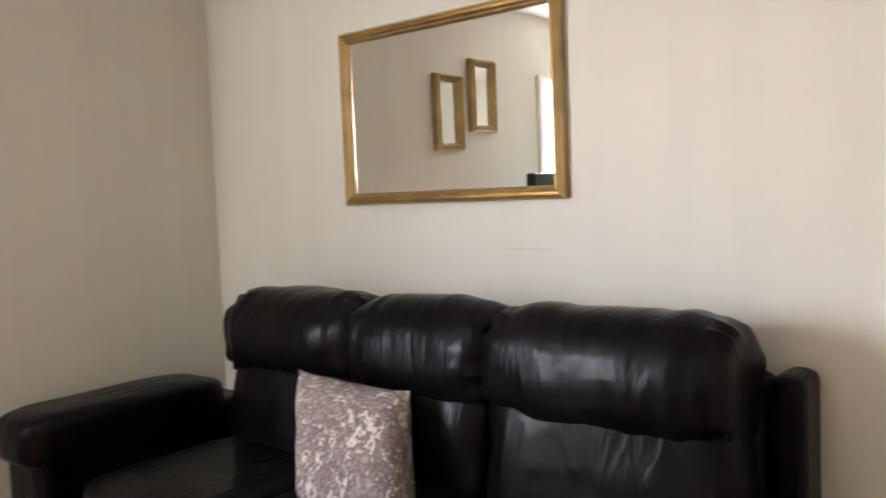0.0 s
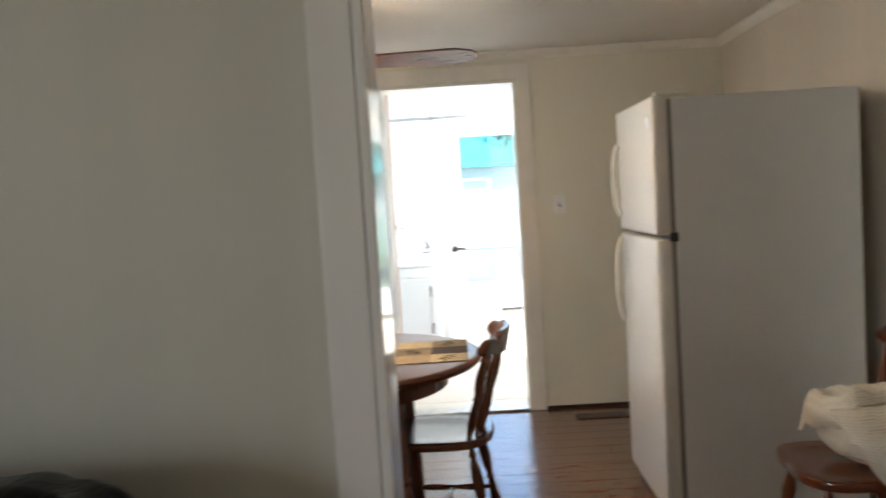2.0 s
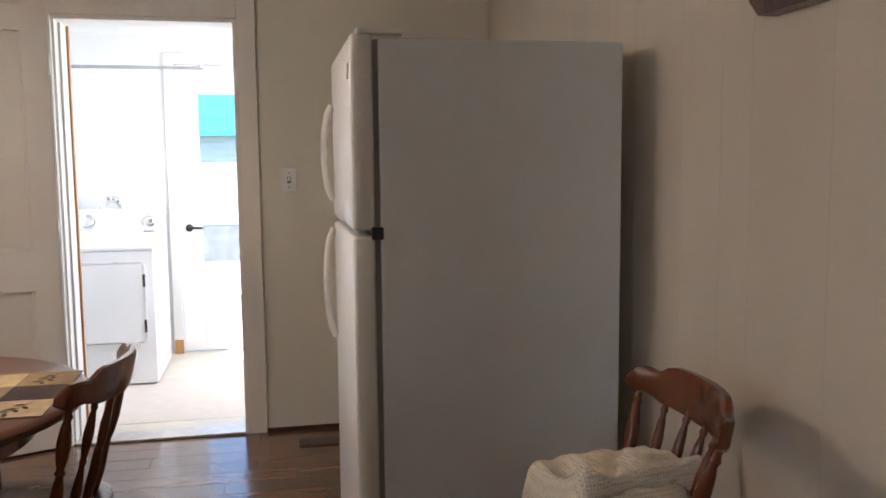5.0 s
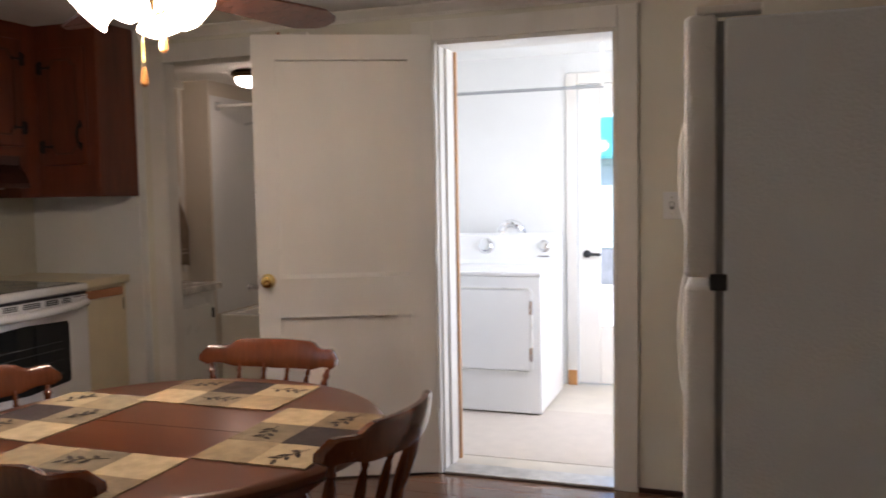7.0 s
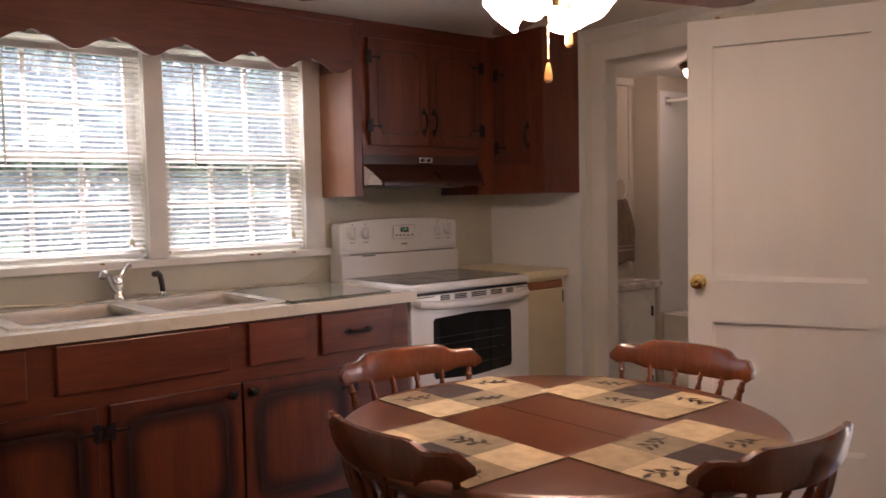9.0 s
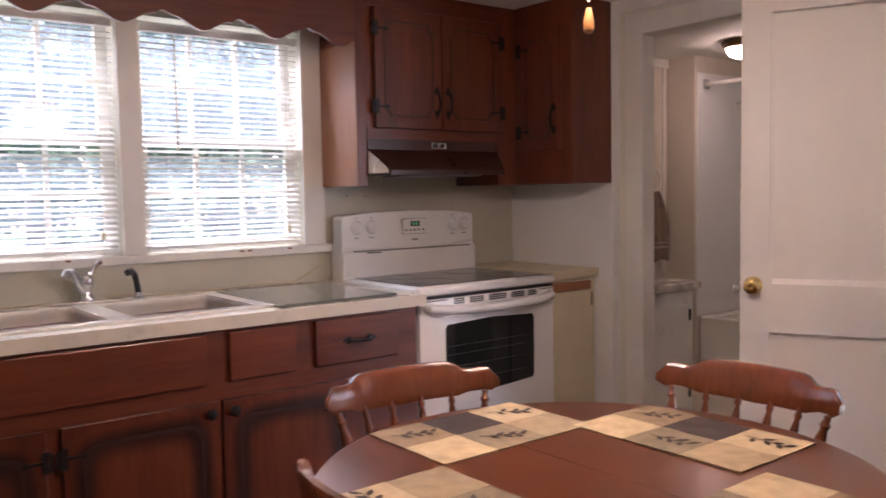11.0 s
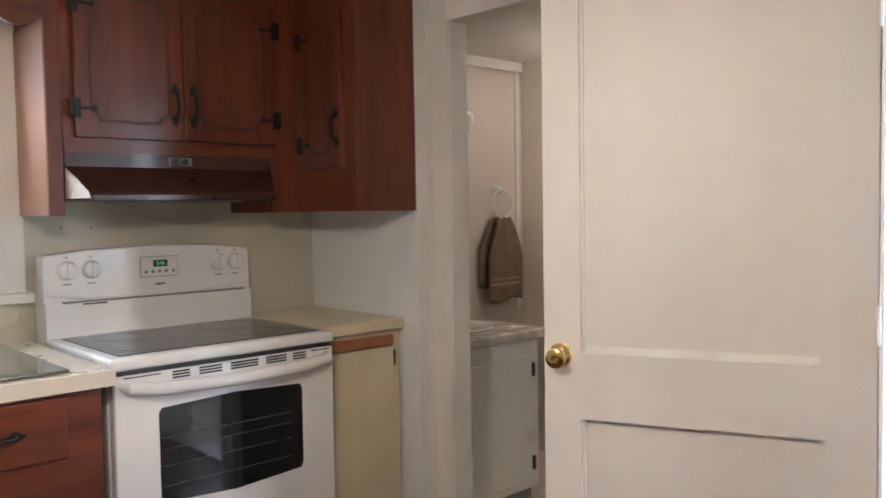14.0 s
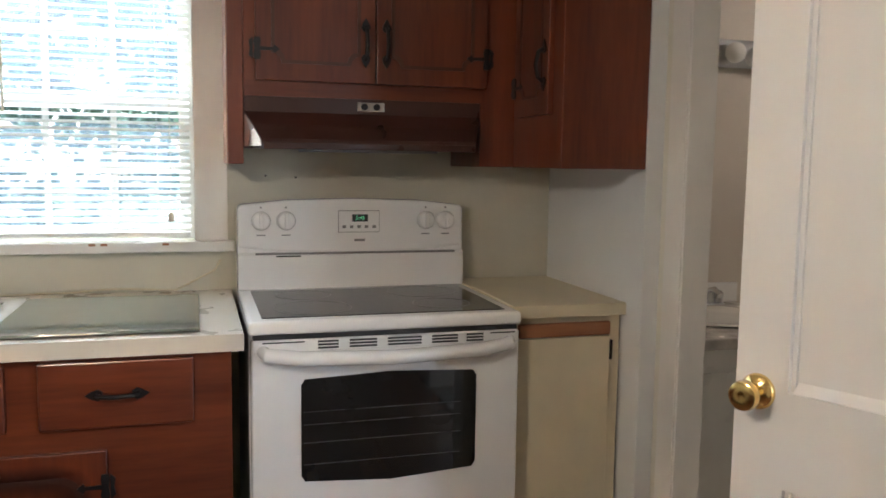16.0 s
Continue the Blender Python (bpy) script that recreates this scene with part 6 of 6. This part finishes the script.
tbx = thing("bathtub", -2.2, 1.77, 0, "white bathtub with a grey apron", "bathtub")
bm = bmesh.new()
box(bm, -0.685, 0.675, -0.37, -0.30, 0, 0.48, bev=0.01), box(bm, -0.685, 0.675, 0.30, 0.36, 0, 0.48, bev=0.01), box(bm, -0.685, -0.60, -0.30, 0.30, 0, 0.48, bev=0.01), box(bm, 0.60, 0.675, -0.30, 0.30, 0, 0.48, bev=0.01), box(bm, -0.6, 0.6, -0.3, 0.3, 0, 0.08)
part("shell", bm, SINKM, tbx)
tf_ = thing("tub_faucet", -2.886, 1.80, 0.62, "dark metal tub faucet", "faucet")
bm = bmesh.new()
lathe(bm, [(0.035, 0), (0.03, 0.01), (0.022, 0.02), (0.022, 0.12), (0.018, 0.13)], Matrix.Rotation(radians(90), 4, "Y"), 14)
part("spout", bm, CHROME, tf_, smooth=True)
shd = thing("shower", -2.886, 1.80, 1.83, "chrome shower head on a bent arm", "shower")
bm = bmesh.new()
tube(bm, [(0, 0, 0.0), (0.08, 0, 0.01), (0.13, 0, -0.02), (0.16, 0, -0.06)], 0.009, 8)
part("arm", bm, CHROME, shd, smooth=True)
bm = bmesh.new()
lathe(bm, [(0.014, 0), (0.02, 0.02), (0.034, 0.045), (0.034, 0.055)], Matrix.Translation((0.155, 0, -0.055)) @ Matrix.Rotation(radians(150), 4, "Y"), 16)
part("rose", bm, BLACKP, shd, smooth=True)
sr = thing("shower_rod", -2.886, 1.45, 1.93, "white shower curtain rod", "rod")
bm = bmesh.new()
tube(bm, [(0.001, 0, 0), (1.36, 0, 0)], 0.012, 10)
part("rod", bm, TRIM, sr, smooth=True)
part("flange", B(0, 0.012, -0.03, 0.03, -0.03, 0.03, bev=0.004), CHROME, sr)
blp = thing("bath_ceiling_light", -2.42, 1.12, 2.1, "small bronze flush ceiling light, lit", "ceiling light")
bm = bmesh.new()
lathe(bm, [(0.10, -0.001), (0.115, -0.02), (0.10, -0.04), (0.085, -0.045)], None, 28)
part("rim", bm, paint("bronze", (0.16, 0.09, 0.04), 0.35, 0.1, 9, 0.1, 90, metal=0.8), blp, smooth=True)
bm = bmesh.new()
lathe(bm, [(0.09, -0.042), (0.088, -0.06), (0.07, -0.085), (0.04, -0.10), (0.008, -0.105)], None, 28)
part("globe", bm, glow("bath_lamp_lit", (1.0, 0.82, 0.66), 4.0), blp, "lit frosted globe", smooth=True)
structure("trim_bath_cove", B(BWX + 0.001, BWX + 0.02, 0.122, 1.349, 2.045, 2.099, bev=0.004), TRIM, "cream cove strip in the bathroom", "trim")
structure("trim_bath_batten", B(BWX + 0.001, BWX + 0.010, 1.30, 1.32, 0.781, 2.044), TRIM, "cream panel batten", "trim")

# slab added over the lawn; its pale colour carries the overexposed glare
structure("pavement", B(-6, 6, 2.2, 11.9, -0.499, -0.46), paint("washed_out_ground", (0.45, 0.44, 0.42), 0.85, 0.12, 2, 0.4, 40), "pale ground slab added for the washed-out glare behind the house", "pavement")

# ---- outdoors ----
nb = thing("neighbour_house", 0.0, 12.0, -0.5, "pale clapboard outbuilding with a teal metal roof", "house")
SIDE = paint("pale_clapboard", (0.34, 0.45, 0.47), 0.6, 0.05, 4, 0.1, 60)
# pale blue of the reflected sky is put into the neighbour panes' base colour
SIDEP = paint("pane_sky_in_colour", (0.34, 0.44, 0.50), 0.15, 0.1, 3, 0.05, 60)
wl = part("wall", B(-4.5, 0.93, 0, 4, 0, 2.38), SIDE, nb)
for i in range(14):
    part("board", B(-4.5, 0.932, -0.025, -0.001, 0.72 + i * 0.118, 0.72 + i * 0.118 + 0.112), SIDE, wl)
bm = bmesh.new()
prism(bm, [(-0.35, 2.36), (2.0, 3.25), (4.35, 2.36), (4.35, 2.42), (2.0, 3.31), (-0.35, 2.42)], Matrix(((0, 0, 1, -4.8), (1, 0, 0, 0), (0, 1, 0, 0), (0, 0, 0, 1))), 5.95)
rf = part("roof", bm, paint("teal_metal_roof", (0.05, 0.26, 0.27), 0.5, 0.08, 2, 0.1, 40, metal=0.2), nb, "teal ribbed metal roof")
wd = part("window", B(-0.30, 0.33, -0.05, -0.026, 1.5, 2.15), TRIM, nb)
part("pane", B(-0.25, 0.28, -0.056, -0.0505, 1.55, 1.81), SIDEP, wd)
part("pane", B(-0.25, 0.28, -0.056, -0.0505, 1.84, 2.10), SIDEP, wd)
part("footing", B(-4.5, 0.93, -0.03, -0.001, 0, 0.70), paint("block_footing", (0.16, 0.18, 0.20), 0.8, 0.1, 5, 0.2, 50), nb)

LEAF = paint("summer_leaves", (0.07, 0.13, 0.085), 0.6, 0.3, 3, 0.1, 60)
BARK = paint("bark", (0.09, 0.065, 0.045), 0.9, 0.25, 9, 0.8, 60)


def tree(x, y, h, r, seed):
    rng = random.Random(seed)
    t = thing("tree", x, y, -0.5, "leafy green tree standing on the lawn", "tree", group="trees outside")
    bm = bmesh.new()
    tube(bm, [(0, 0, 0), (0.05, 0.02, h * 0.3), (-0.05, 0.05, h * 0.6), (0.02, 0, h * 0.85)], [0.17, 0.13, 0.09, 0.03], 10)
    for k in range(7):
        a, z = rng.uniform(0, 6.28), rng.uniform(0.35, 0.7) * h
        tube(bm, [(0, 0, z), (0.5 * r * math.cos(a), 0.5 * r * math.sin(a), z + 0.12 * h), (0.85 * r * math.cos(a), 0.85 * r * math.sin(a), z + 0.18 * h)], [0.06, 0.04, 0.015], 7)
    part("trunk", bm, BARK, t)
    verts, faces = [], []
    for k in range(2600):
        while True:
            p = Vector((rng.uniform(-1, 1), rng.uniform(-1, 1), rng.uniform(-1, 1)))
            if p.length < 1 and noise.noise(p * 2.6 + Vector((seed, 0, 0))) > -0.12:
                break
        c = Vector((p.x * r, p.y * r, h * 0.60 + p.z * h * 0.42))
        s = rng.uniform(0.07, 0.15)
        q = Euler((rng.uniform(0, 6), rng.uniform(0, 6), rng.uniform(0, 6))).to_matrix()
        b = len(verts)
        for a_, b_ in ((-1, 0), (0, -0.5), (1, 0), (0, 0.5)):
            verts.append(c + q @ Vector((a_ * s, b_ * s, 0.15 * s * abs(a_))))
        faces.append((b, b + 1, b + 2)), faces.append((b, b + 2, b + 3))
    me = bpy.data.meshes.new("crown")
    me.from_pydata(verts, [], faces)
    me.materials.append(LEAF)
    o = new("crown", me)
    o.parent = t
    o["kind"] = "stuff"


for i, (x, y, h, r) in enumerate(((-7.5, 0.2, 4.2, 1.9), (-8.5, -3.2, 5.0, 2.3), (-9.5, 2.6, 5.5, 2.4), (-10.5, -0.8, 6.0, 2.6), (-9.8, -6.0, 5.2, 2.3), (2.2, 13.5, 4.8, 2.0))):
    tree(x, y, h, r, i + 2)

# ---- laminate planks, last ----
fl = bpy.data.objects["floor"]
rng = random.Random(11)
PW = 0.125
alike = {}
row = 0
y = 0.0
while y > DY + DT + 0.01:
    y1 = max(y - PW, DY + 0.005)
    x = WX - rng.uniform(0, 1.0)
    while x < EX:
        x1 = min(x + 1.2, EX - 0.004)
        x0 = max(x, WX + 0.001)
        if x1 - x0 > 0.05:
            key = (round(x1 - x0, 3), round(y - y1, 3))
            if key not in alike:
                bm = bmesh.new()
                lx, ly = (x1 - x0) / 2 - 0.0007, (y - y1) / 2 - 0.0007
                b4 = [(-lx, -ly), (lx, -ly), (lx, ly), (-lx, ly)]
                lo = [bm.verts.new((a, b, -0.0075)) for a, b in b4]
                mi = [bm.verts.new((a, b, -0.0012)) for a, b in b4]
                hi = [bm.verts.new((a * (1 - 0.0012 / lx), b * (1 - 0.0012 / ly), 0)) for a, b in b4]
                for p, q in ((lo, mi), (mi, hi)):
                    for k in range(4):
                        bm.faces.new((p[k], p[(k + 1) % 4], q[(k + 1) % 4], q[k]))
                bm.faces.new(hi)
                o = part("plank", bm, LAM, fl)
                alike[key] = o
            else:
                o = alike[key].copy()
                scene.collection.objects.link(o)
            o.location = ((x0 + x1) / 2, (y + y1) / 2, 0)
        x += 1.2
    y, row = y1, row + 1
